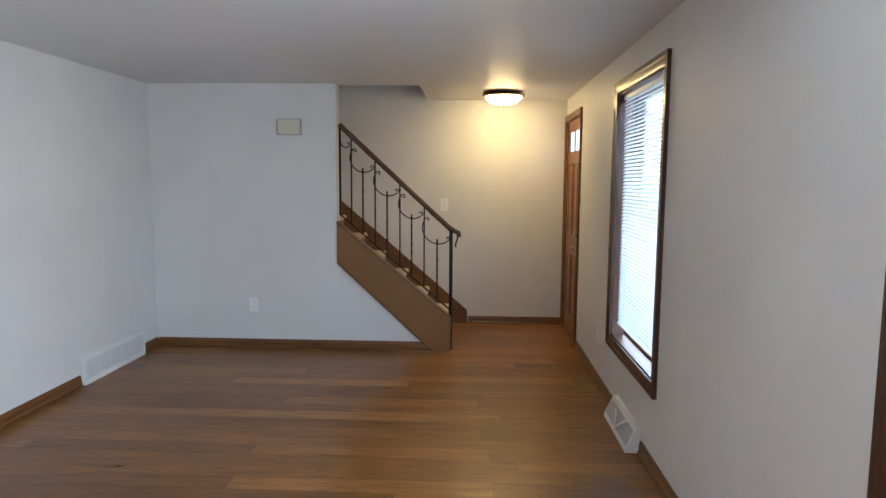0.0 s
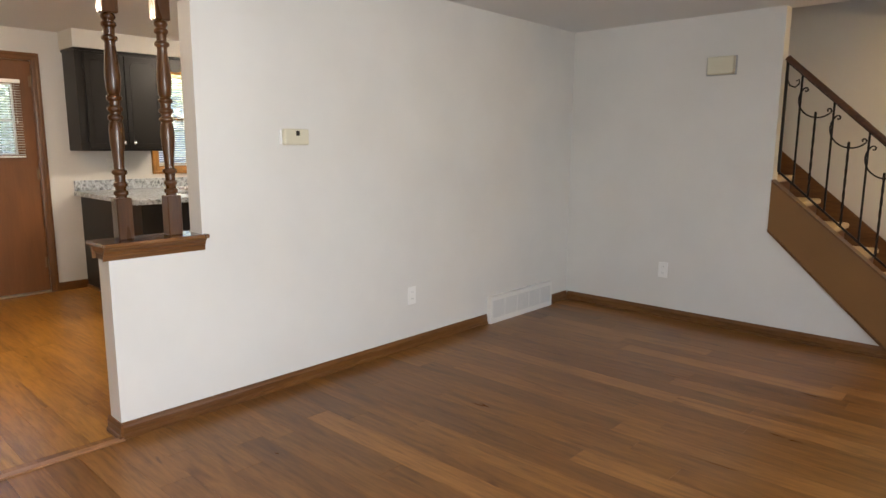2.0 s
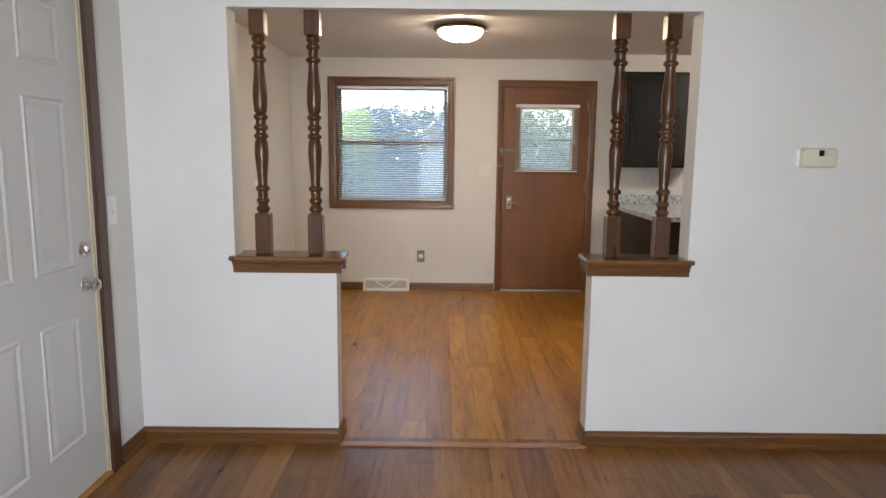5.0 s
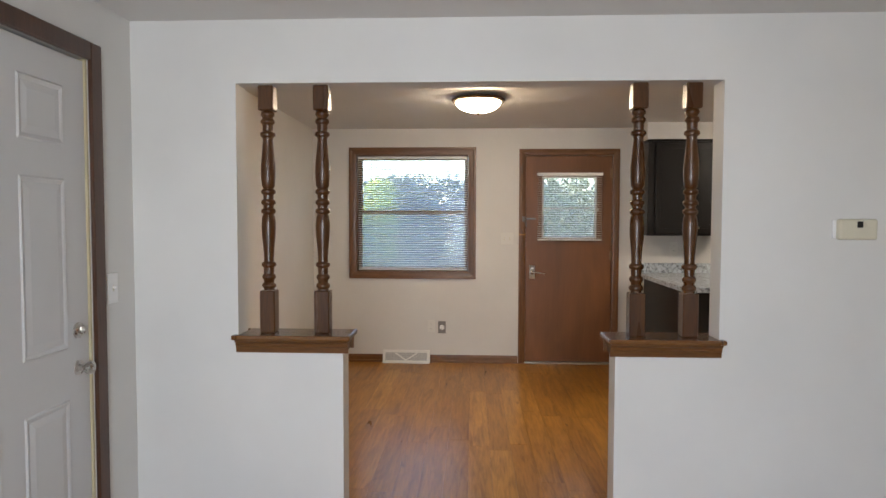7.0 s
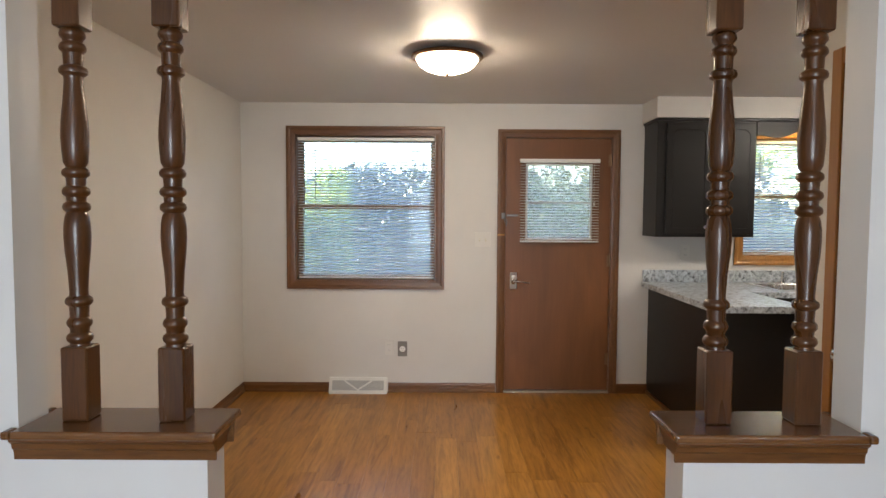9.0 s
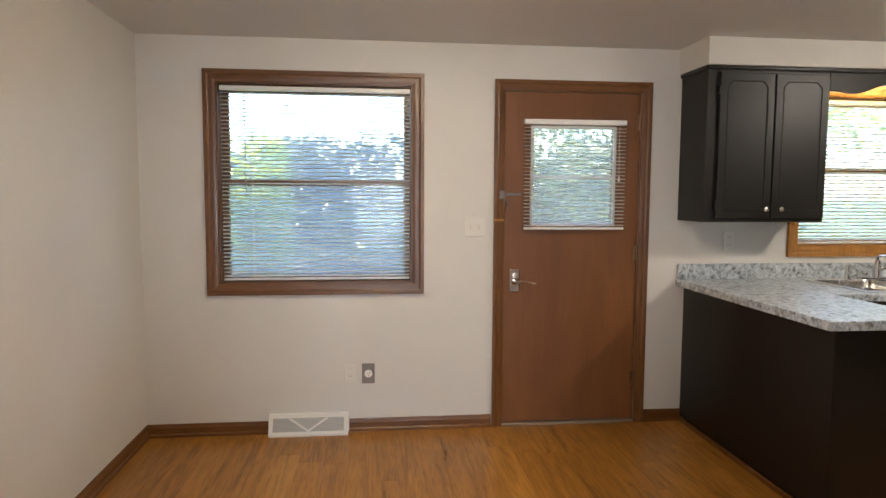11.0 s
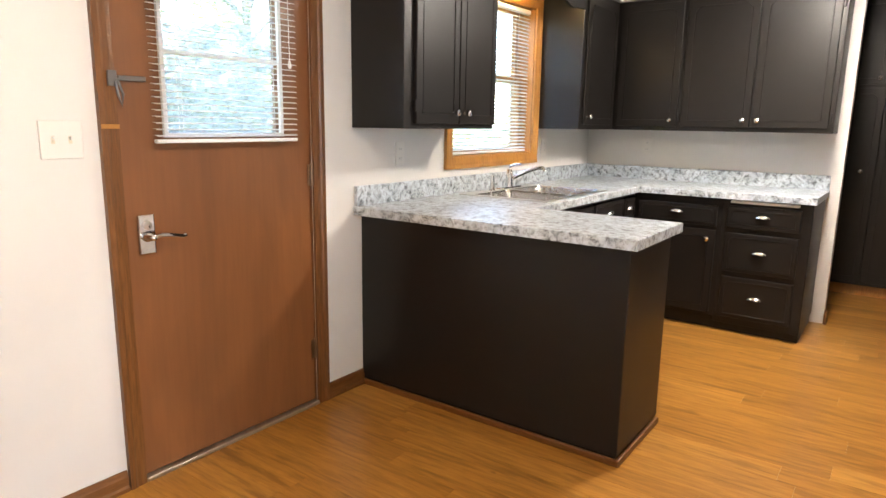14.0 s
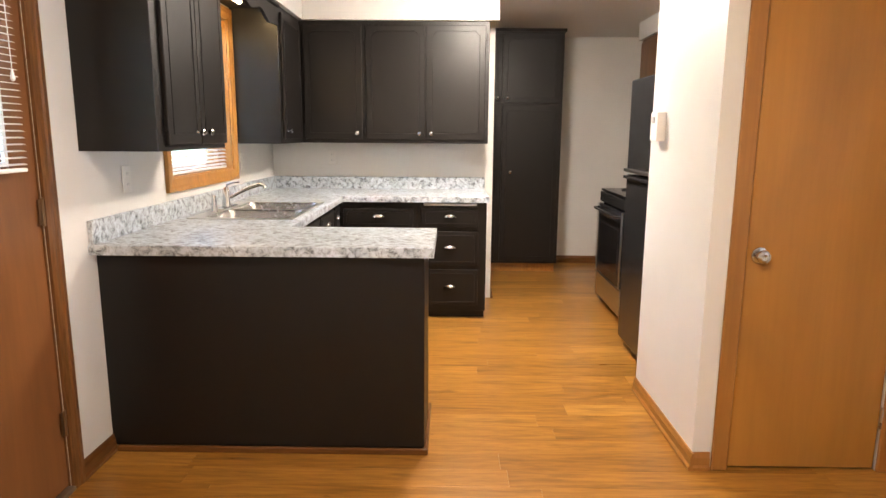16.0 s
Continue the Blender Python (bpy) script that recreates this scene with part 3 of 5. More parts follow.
double_hung("window_1", KX0, 1, DIN_WIN, 1.486, TRIM_Z, TRIM_Y, 0.068, "brown wood double-hung window over the dining floor register")
blinds(KX0 - 0.045, 1, DIN_WIN[0] + 0.022, DIN_WIN[1] - 0.022, 0.912, 2.034, 0.0225, -16, "white open slatted blind in the dining window")
double_hung("window_2", KX0, 1, KIT_WIN, 1.586, OAK, OAK, 0.066, "golden oak double-hung window above the sink")
blinds(KX0 - 0.045, 1, KIT_WIN[0] + 0.022, KIT_WIN[1] - 0.022, 1.118, 2.03, 0.0225, -22, "white open slatted blind in the kitchen window")
double_hung("window_3", LX1, -1, FRONT_WIN, 1.266, DARKTRIM, DARKTRIM, 0.070, "tall dark wood double-hung window in the front wall")
blinds(LX1 + 0.045, -1, FRONT_WIN[0] + 0.022, FRONT_WIN[1] - 0.022, 0.53, 2.008, 0.0225, 42, "white slatted blind, partly closed, in the tall front window", False, slat=FRONT_SLAT)
window_4 = double_hung("window_4", LX1, -1, SIDE_WIN, 1.266, DARKTRIM, DARKTRIM, 0.070, "tall dark wood double-hung window beside the room corner")


def ball_knob(owner, at, axis, r, material=CHROME, rose=True, name="knob"):
    bm = bmesh.new()
    prof = ([(0, r * 1.15), (0.004, r * 1.1), (0.007, r * 0.5)] if rose else [(0, r * 0.55), (0.004, r * 0.45)]) + [
        (r * 0.9, r * 0.42), (r * 1.3, r * 0.8), (r * 1.7, r), (r * 2.1, r * 0.92), (r * 2.35, r * 0.5), (r * 2.4, 0)]
    lathe(bm, at, axis, prof, 16)
    return part(name, bm, material, owner, smooth=True)


# rear door with its own small blind
y0, y1 = 1.648, 2.474
d = root("door_1", (KX0, 2.06, 0), "flat brown painted rear door with a half light, closed", "door", kind="structure")
mitred_casing(d, KX0, 1, 1.640, 2.482, 0, 2.037, 0.062, TRIM_Z, sides="lrt", material_h=TRIM_Y)
bm = bmesh.new()
slab_with_holes(bm, "x", KX0 - 0.050, KX0 - 0.006, y0, y1, 0.022, 2.030, [(1.815, 2.315, 1.245, 1.820)])
slab_ = part("slab", bm, DOOR_BROWN, d)
bm = bmesh.new()
slab_with_holes(bm, "x", KX0 - 0.006, KX0 + 0.006, 1.802, 2.328, 1.232, 1.833, [(1.818, 2.312, 1.248, 1.817)])
part("glazing_frame", bm, WHITE, slab_, "white frame of the door light")
part("glazing_bar", boxes((KX0 - 0.034, KX0 - 0.010, 1.815, 2.315, 1.515, 1.533)), WHITE, slab_)
part("haze_sheet", boxes((KX0 - 0.0405, KX0 - 0.0400, 1.815, 2.315, 1.245, 1.820)), DOOR_HAZE, slab_, "added sheet that veils the view with haze")
g = part("pane", boxes((KX0 - 0.024, KX0 - 0.020, 1.815, 2.315, 1.245, 1.820)), PANE, slab_, "clear door glass")
g.visible_shadow = False
for hz in (1.862, 1.066, 0.275):
    bm = boxes((KX0 + 0.000, KX0 + 0.004, 2.455, 2.473, hz - 0.045, hz + 0.045))
    lathe(bm, (KX0 + 0.006, 2.474, hz - 0.05), (0, 0, 1), [(0, 0.006), (0.10, 0.006)], 8)
    part("hinge", bm, BRONZE, d)
for name_, dd in (("jamb", (1.640, 1.646)), ("jamb", (2.476, 2.482))):
    part(name_, boxes((KX0 - 0.178, KX0 - 0.002, *dd, 0, 2.033)), TRIM_Z, d)
part("jamb", boxes((KX0 - 0.178, KX0 - 0.002, 1.646, 2.476, 2.032, 2.036)), TRIM_Y, d)
part("sill", boxes((KX0 - 0.17, KX0 + 0.02, 1.640, 2.482, 0.0, 0.018), bevel=0.004), metal("sill_aluminium", (0.55, 0.5, 0.42), 0.4), d, "worn metal door sill")
lk = part("lock_plate", boxes((KX0 - 0.006, KX0 + 0.008, 1.682, 1.742, 0.832, 0.972), bevel=0.005, seg=2), CHROME, d, "chrome lock plate")
bm = bmesh.new()
lathe(bm, (KX0 + 0.004, 1.712, 0.935), (1, 0, 0), [(0, 0.017), (0.012, 0.015), (0.014, 0)], 14)
part("cylinder", bm, NICKEL, lk, smooth=True)
bm = bmesh.new()
lathe(bm, (KX0 + 0.006, 1.712, 0.895), (1, 0, 0), [(0, 0.02), (0.012, 0.016), (0.045, 0.010), (0.05, 0)], 14)
tube(bm, [(KX0 + 0.045, 1.712, 0.895), (KX0 + 0.05, 1.745, 0.902), (KX0 + 0.048, 1.785, 0.896), (KX0 + 0.045, 1.82, 0.888), (KX0 + 0.044, 1.835, 0.890)], 0.007, 8)
part("lever", bm, CHROME, lk, "curved chrome lever", True)
lt = part("door_latch", boxes((KX0 + 0.002, KX0 + 0.012, 1.652, 1.745, 1.415, 1.432), bevel=0.002), LATCH_GREY, d, "swing-bar door latch")
part("latch_plate", boxes((KX0 + 0.019, KX0 + 0.026, 1.610, 1.640, 1.395, 1.445), bevel=0.002), LATCH_GREY, lt)
bm = bmesh.new()
tube(bm, [(KX0 + 0.03, 1.638, 1.42), (KX0 + 0.034, 1.652, 1.37), (KX0 + 0.03, 1.648, 1.335), (KX0 + 0.03, 1.638, 1.37), (KX0 + 0.03, 1.632, 1.41)], 0.004, 6)
part("latch_loop", bm, LATCH_GREY, lt, smooth=True)
part("bare_wood_patch", boxes((KX0 + 0.019, KX0 + 0.022, 1.580, 1.638, 1.262, 1.276)), OAK_DOOR, d, "bare wood patch on the casing")
blinds(KX0 + 0.024, 1, 1.757, 2.377, 1.213, 1.868, 0.0215, -8, "small white slatted blind hung on the rear door", False, rail=0.03)
bm = bmesh.new()
tube(bm, [(KX0 + 0.045, 2.332, 1.84), (KX0 + 0.046, 2.334, 1.54)], 0.0015, 5)
lathe(bm, (KX0 + 0.046, 2.334, 1.50), (0, 0, 1), [(0, 0.003), (0.008, 0.008), (0.03, 0.004), (0.04, 0.001)], 10)
solo("blind_cord", bm, WHITE_PLASTIC, "white pull cord with tassel on the door blind", "cord")


def panel_mould(bm, axis, c, into, u0, u1, v0, v1, w=0.018, h=0.006):
    """Raised moulding ring round a sunk or raised panel on a flat face."""

    def P(u, v, k):
        return (c + into * k, u, v) if axis == "x" else (u, c + into * k, v)

    def ring(i, k):
        return [bm.verts.new(P(*q, k)) for q in ((u0 + i, v0 + i), (u1 - i, v0 + i), (u1 - i, v1 - i), (u0 + i, v1 - i))]

    rs = [ring(0, 0), ring(w * 0.3, h), ring(w * 0.7, h * 0.6), ring(w, 0.0005), ring(w * 2.2, h * 0.7)]
    for a, b in zip(rs, rs[1:]):
        for k in range(4):
            bm.faces.new((a[k], a[(k + 1) % 4], b[(k + 1) % 4], b[k]))
    bm.faces.new(rs[-1])
    bmesh.ops.recalc_face_normals(bm, faces=bm.faces[:])


# front entry door
d = root("door_2", (LX1, 6.15, 0), "brown wooden front door with panels and two small lights", "door", kind="structure")
mitred_casing(d, LX1, -1, 5.755, 6.545, 0, 2.040, 0.058, TRIM_Z, sides="lrt", material_h=TRIM_Y)
bm = bmesh.new()
lights = [(5.90, 6.10, 1.745, 1.925), (6.20, 6.40, 1.745, 1.925)]
slab_with_holes(bm, "x", LX1 + 0.012, LX1 + 0.020, 5.760, 6.540, 0.012, 2.035, lights)
slab_with_holes(bm, "x", LX1 + 0.0205, LX1 + 0.056, 5.760, 6.540, 0.012, 2.035, [(5.80, 6.50, 1.70, 1.97)])
s = part("slab", bm, FRONT_DOOR, d)
for a, b, z0_, z1_ in ((5.88, 6.12, 0.96, 1.64), (6.18, 6.42, 0.96, 1.64), (5.88, 6.12, 0.20, 0.78), (6.18, 6.42, 0.20, 0.78)):
    bm = bmesh.new()
    panel_mould(bm, "x", LX1 + 0.012, -1, a, b, z0_, z1_, 0.03, 0.010)
    part("panel", bm, FRONT_DOOR, s)
for a, b, z0_, z1_ in lights:
    g = part("pane", boxes((LX1 + 0.014, LX1 + 0.018, a, b, z0_, z1_)), FROSTED, s, "small frosted door light")
    g.visible_shadow = False
ball_knob(d, (LX1 + 0.012, 5.815, 0.87), (-1, 0, 0), 0.027, NICKEL, name="door_knob")
ball_knob(d, (LX1 + 0.012, 5.815, 1.02), (-1, 0, 0), 0.018, NICKEL, name="deadbolt")
for a, b in ((5.755, 5.759), (6.541, 6.545)):
    part("jamb", boxes((LX1 + 0.002, LX1 + 0.178, a, b, 0, 2.036)), TRIM_Z, d)
part("sill", boxes((LX1 - 0.03, LX1 + 0.17, 5.755, 6.545, 0, 0.010), bevel=0.003), TRIM_Y, d)

# white six-panel door in the living room's end wall
d = root("door_3", (-1.75, SOUTH, 0), "white six-panel door with nickel knob and deadbolt, closed", "door", kind="structure")


def casing_y(owner, yin, into, x0, x1, z1, w, mv, mh, depth=0.018):
    for a, b in ((x0 - w, x0), (x1, x1 + w)):
        bm = boxes((a, b, min(yin, yin + into * depth), max(yin, yin + into * depth), 0, z1 + w), bevel=0.004)
        part("casing_board", bm, mv, owner)
    part("casing_board", boxes((x0, x1, min(yin, yin + into * depth), max(yin, yin + into * depth), z1, z1 + w), bevel=0.004), mh, owner)


casing_y(d, SOUTH, 1, -2.185, -1.315, 2.020, 0.070, DARKTRIM, DARKTRIM)
s = part("slab", boxes((-2.172, -1.330, SOUTH - 0.050, SOUTH - 0.010, 0.020, 2.012)), DOOR_WHITE_SHADED, d)
for a, b in ((-2.045, -1.805), (-1.695, -1.455)):
    for z0_, z1_ in ((0.235, 0.735), (0.925, 1.555), (1.675, 1.895)):
        bm = bmesh.new()
        panel_mould(bm, "y", SOUTH - 0.010, 1, a, b, z0_, z1_, 0.022, 0.005)
        part("panel", bm, DOOR_WHITE_SHADED, s)
for a, b in ((-2.185, -2.174), (-1.326, -1.315)):
    part("jamb", boxes((a, b, SOUTH - 0.15, SOUTH - 0.002, 0, 2.022)), painted("cream_weatherstrip", (0.55, 0.47, 0.30), 0.5), d)
part("sill", boxes((-2.185, -1.315, SOUTH - 0.14, SOUTH + 0.012, 0.0, 0.016), bevel=0.004), OAK, d, "light oak door sill")
k = ball_knob(d, (-2.105, SOUTH - 0.010, 0.842), (0, 1, 0), 0.026, NICKEL, name="door_knob")
bm = bmesh.new()
lathe(bm, (-2.105, SOUTH - 0.010, 0.985), (0, 1, 0), [(0, 0.031), (0.008, 0.030), (0.012, 0.024), (0.013, 0)], 20)
box(bm, -2.109, -2.101, SOUTH, SOUTH + 0.022, 0.970, 1.0, 0.002)
part("deadbolt", bm, NICKEL, d, smooth=True)
# unseen panel added to seal the door opening against outside light
setting("outside_blocker", boxes((-2.3, -1.2, SOUTH - 0.20, SOUTH - 0.155, 0, 2.2)), WALL, "added unseen panel closing off the outside behind the white door", "wall")

# closet door
d = root("door_4", (-3.156, 2.70, 0), "flat golden birch closet door with silver knob, closed", "door", kind="structure")
casing_y(d, 2.70, -1, -3.458, -2.854, 2.021, 0.066, OAK_CASING, OAK_CASING, 0.014)
part("slab", boxes((-3.452, -2.860, 2.705, 2.740, 0.012, 2.015)), OAK_DOOR, d)
bm = bmesh.new()
lathe(bm, (-3.402, 2.705, 0.892), (0, -1, 0), [(0, 0.033), (0.005, 0.032), (0.008, 0.016), (0.016, 0.012), (0.024, 0.022), (0.034, 0.0265), (0.042, 0.025), (0.047, 0.017), (0.046, 0.008), (0.044, 0)], 24)
part("door_knob", bm, HANDLE_GLASS, d, smooth=True)
for hz in (0.23, 1.80):
    part("hinge", boxes((-2.861, -2.849, 2.690, 2.703, hz - 0.045, hz + 0.045), bevel=0.002), NICKEL, d)

# ---- living room and entry things ----


def dome_light(x, y, z, glass, label):
    lamp = root("ceiling_light", (x, y, z), label, "ceiling lamp", "flush dome ceiling lights")
    bm = bmesh.new()
    lathe(bm, (x, y, z), (0, 0, -1), [(0, 0.10), (0.012, 0.150), (0.020, 0.190), (0.030, 0.194), (0.040, 0.186), (0.042, 0.165), (0.030, 0.155)], 40)
    part("rim", bm, BRONZE, lamp, "dark bronze rim", True)
    bm = bmesh.new()
    lathe(bm, (x, y, z), (0, 0, -1), [(0.032, 0.168), (0.045, 0.164), (0.070, 0.148), (0.092, 0.118), (0.107, 0.075), (0.113, 0.03), (0.114, 0)], 40)
    part("glass_bowl", bm, glass, lamp, "lit frosted glass bowl", True)
    bm = bmesh.new()
    lathe(bm, (x, y, z), (0, 0, -1), [(0.112, 0.012), (0.118, 0.011), (0.124, 0.006), (0.132, 0.004), (0.134, 0)], 12)
    part("finial", bm, BRONZE, lamp, smooth=True)


dome_light(0.536, 6.06, LCEIL, LAMP_GLASS, "lit flush dome lamp with bronze rim in the entry")
dome_light(-4.43, 1.165, CEIL, LAMP_GLASS_D, "lit flush dome lamp with bronze rim over the dining floor")
dome_light(-4.35, 4.20, CEIL, LAMP_GLASS_K, "lit flush dome lamp with bronze rim over the kitchen")


def turned_post(x, y, z0, z1):
    p = root("turned_post", (x, y, z0), "reddish-brown turned wooden post standing on the half wall cap", "post", "turned posts on the half walls")
    h = 0.0335
    part("base_block", boxes((x - h, x + h, y - h, y + h, z0, z0 + 0.188), bevel=0.004), POST_WOOD, p)
    part("top_block", boxes((x - h, x + h, y - h, y + h, z1 - 0.108, z1), bevel=0.004), POST_WOOD, p)
    lo, hi = z0 + 0.188, z1 - 0.108
    # beads, coves and two long vases, from the base block up: height in parts of 780, radius in mm
    shape = [(0, 21)]
    for h_, r_ in ((20, 27), (58, 26), (112, 28), (346, 28), (384, 28), (430, 28), (678, 29), (734, 27), (766, 26)):
        shape += [(h_ - 13, 20), (h_ - 6, r_ - 1), (h_ + 1, r_), (h_ + 8, r_ - 2), (h_ + 14, 19)]
    shape += [(136, 18.5), (187, 21), (235, 25.5), (272, 27.2), (300, 26.5), (322, 24), (456, 24.5), (490, 27), (520, 28), (556, 26.5), (600, 22.5), (655, 18.5), (780, 20)]
    shape.sort()
    bm = bmesh.new()
    lathe(bm, (x, y, lo), (0, 0, 1), [(u / 780 * (hi - lo), r * 0.00116) for u, r in shape], 24)
    part("turning", bm, POST_WOOD, p, smooth=True)
    return p


def wall_cap(ya, yb, free_end):
    """Wooden cap on a half wall: a board with a moulded apron; free_end: +1 or -1, the y side that ends in the passage."""
    lo, hi = min(ya, yb), max(ya, yb)
    c = root("half_wall_cap", (-2.56, (lo + hi) / 2, 0.85), "brown wooden ledge cap with moulded edge on the half wall", "ledge", "ledge caps on the half walls")
    e0 = lo - (0.035 if free_end < 0 else 0.0)
    e1 = hi + (0.035 if free_end > 0 else 0.0)
    # top board passes through the opening and overlaps the wall faces
    bm = boxes((KX1 - 0.042, LX0 + 0.042, e0 + (0 if free_end < 0 else 0.002), e1 - (0 if free_end > 0 else 0.002), 0.884, 0.905), bevel=0.007, seg=3)
    part("top_board", bm, CAP_WOOD, c)
    ea, eb = (lo - 0.020, lo + 0.0015) if free_end > 0 else (hi - 0.0015, hi + 0.020)
    for xa, xb in ((LX0 + 0.001, LX0 + 0.042), (KX1 - 0.042, KX1 - 0.001)):
        part("ear", boxes((xa, xb, ea, eb, 0.884, 0.905), bevel=0.006, seg=2), CAP_WOOD, c)
    for side, x in ((1, LX0), (-1, KX1)):
        bm = bmesh.new()
        shape = [(0, 0.826), (0.008, 0.826), (0.010, 0.850), (0.016, 0.856), (0.018, 0.868), (0.028, 0.876), (0.030, 0.884), (0, 0.884)]
        ex = 0.028
        prism(bm, [(x + side * d, z) for d, z in shape], "y", lo - (0.024 if free_end < 0 else ex - 0.02), hi + (0.024 if free_end > 0 else ex - 0.02))
        part("apron", bm, TRIM_Y, c)
    ye = hi if free_end > 0 else lo
    bm = bmesh.new()
    shape = [(0, 0.826), (0.008, 0.826), (0.010, 0.850), (0.016, 0.856), (0.018, 0.868), (0.024, 0.884), (0, 0.884)]
    prism(bm, [(ye + free_end * d, z) for d, z in shape], "x", KX1, LX0)
    part("apron_end", bm, TRIM_X, c)


wall_cap(0.104, 0.567, 1)
wall_cap(1.742, 2.177, -1)
for yy in (0.220, 0.464, 1.843, 2.070):
    turned_post(-2.572, yy, 0.905, 1.995)

# stairs: carpeted treads, brown risers, stringer and skirt
RISE, RUN, NOSE = 0.180, 0.213, 0.03
st = root("staircase", (-0.4, 6.06, 0), "carpeted wooden staircase with brown risers rising behind the wall", "stairs", kind="structure")
for k in range(11):
    x1 = 0.020 - k * RUN
    bm = boxes((x1 - RUN - 0.02, x1 + NOSE, STAIR + 0.07, FOYER - 0.022, (k + 1) * RISE - 0.017, (k + 1) * RISE + 0.028), bevel=0.018, seg=3)
    part("tread", bm, CARPET, st, "beige carpeted tread")
    part("riser", boxes((x1 - 0.015, x1, STAIR + 0.07, FOYER - 0.022, k * RISE, (k + 1) * RISE - 0.017)), TRIM_Y, st, "brown wooden riser")
bm = bmesh.new()
prism(bm, [(-0.890, 1.100), (0.088, 0.288), (0.088, 0.0), (-0.066, 0.0), (-0.890, 0.764)], "y", STAIR - 0.014, STAIR + 0.065)
part("stringer", bm, STRINGER, st, "medium brown closed stringer board")
bm = bmesh.new()
prism(bm, [(-0.890, 1.112), (0.092, 0.296), (0.092, 0.282), (-0.890, 1.097)], "y", STAIR - 0.022, STAIR + 0.075)
part("stringer_cap", bm, TRIM_X, st)
bm = bmesh.new()
prism(bm, [(-0.080, 0.0), (-0.060, 0.0), (-0.890, 0.770), (-0.890, 0.750)], "y", STAIR - 0.020, STAIR - 0.002)
part("stringer_bead", bm, TRIM_X, st)
bm = bmesh.new()
prism(bm, [(-2.4, 2.40), (0.222, 0.138), (0.228, 0.0), (0.05, 0.0), (-2.4, 2.10)], "y", FOYER - 0.020, FOYER - 0.001)
part("skirt_board", bm, TRIM_X, st, "brown skirt board along the wall")

# iron stair railing
RY = STAIR + 0.045


def rail_top(x):
    return 1.049 + (0.086 - x) * 0.921


def rail_low(x):
    return 0.345 + (0.086 - x) * 0.863


rl = root("stair_railing", (0.086, RY, 0), "black wrought-iron stair railing with scrolls and wooden handrail", "railing")
bm = boxes((0.071, 0.101, RY - 0.015, RY + 0.015, 0.0, rail_top(0.086)), bevel=0.002)
part("newel", bm, IRON, rl)
bm = boxes((-0.876, -0.858, RY - 0.008, RY + 0.008, rail_low(-0.867), rail_top(-0.867)), bevel=0.001)
part("end_post", bm, IRON, rl)
bm = bmesh.new()
tube(bm, [(-0.872, RY, rail_low(-0.872)), (0.086, RY, rail_low(0.086))], 0.009, 4)
part("lower_rail", bm, IRON, rl)
bm = bmesh.new()
tube(bm, [(-0.872, RY, rail_top(-0.872) - 0.022), (0.10, RY, rail_top(0.10) - 0.022)], 0.010, 4)
part("upper_rail", bm, IRON, rl)
bm = bmesh.new()
tube(bm, [(-0.872, RY, rail_top(-0.872)), (0.06, RY, rail_top(0.06)), (0.115, RY, rail_top(0.105) + 0.004), (0.150, RY + 0.004, 1.020), (0.152, RY + 0.004, 0.985)], 0.021, 10)
part("handrail", bm, RAIL_WOOD, rl, "dark brown handrail", True)
bm = bmesh.new()
tube(bm, [(0.150, RY + 0.01, 1.00), (0.135, RY + 0.01, 0.955), (0.122, RY + 0.01, 0.915), (0.130, RY + 0.01, 0.895)], 0.007, 8)
part("rail_curl", bm, IRON, rl, smooth=True)
plain = (-0.145, -0.354, -0.567, -0.770)
for xx in plain:
    bm = boxes((xx - 0.006, xx + 0.006, RY - 0.006, RY + 0.006, rail_low(xx), rail_top(xx) - 0.025))
    part("baluster", bm, IRON, rl)


def scroll(xa, xb):
    """A hanging arc between two upright bars, curled in at both ends."""
    a = Vector((xa + 0.016, 0, rail_top(xa) - 0.115))
    b = Vector((xb - 0.016, 0, rail_top(xb) - 0.090))
    mid, half = (a + b) / 2, (b - a).length / 2
    u = (b - a).normalized()
    v = Vector((-u.z, 0, u.x))
    if v.z > 0:
        v = -v
    pts = []
    for k in range(15):
        w = math.pi * k / 14
        pts.append(mid - u * half * math.cos(w) + v * half * 0.92 * math.sin(w))
    for end, s in ((0, 1), (-1, -1)):
        tip = pts[end]
        curl = []
        for k in range(1, 9):
            w = k * math.pi / 5
            r = 0.018 * (1 - k / 11)
            curl.append(tip + u * s * (0.018 - r * math.cos(w)) - v * r * math.sin(w))
        pts = (curl[::-1] + pts) if end == 0 else (pts + curl)
    bm = bmesh.new()
    tube(bm, [(p.x, RY, p.z) for p in pts], 0.0052, 6)
    part("scroll", bm, IRON, rl, smooth=True)
    return (mid + v * half * 0.92)


bars = (0.086, *plain)
for xb, xa in zip(bars, bars[1:]):
    low = scroll(xa, xb)
    xm = (xa + xb) / 2 - 0.004
    bm = bmesh.new()
    zt, zb = low.z + 0.004, rail_low(xm)
    n = 26
    tube(bm, [(xm, RY, zb + (zt - zb) * k / n) for k in range(n + 1)], 0.0085, 4, twist=0.42)
    part("twisted_baluster", bm, IRON, rl, "twisted iron bar")
xm = -0.835
bm = bmesh.new()
tube(bm, [(-0.862, RY, rail_top(xm) - 0.11), (-0.845, RY, rail_top(xm) - 0.15), (-0.81, RY, rail_top(xm) - 0.165), (-0.785, RY, rail_top(xm) - 0.14), (-0.79, RY, rail_top(xm) - 0.115), (-0.805, RY, rail_top(xm) - 0.125)], 0.0052, 6)
part("scroll", bm, IRON, rl, smooth=True)

# wall devices


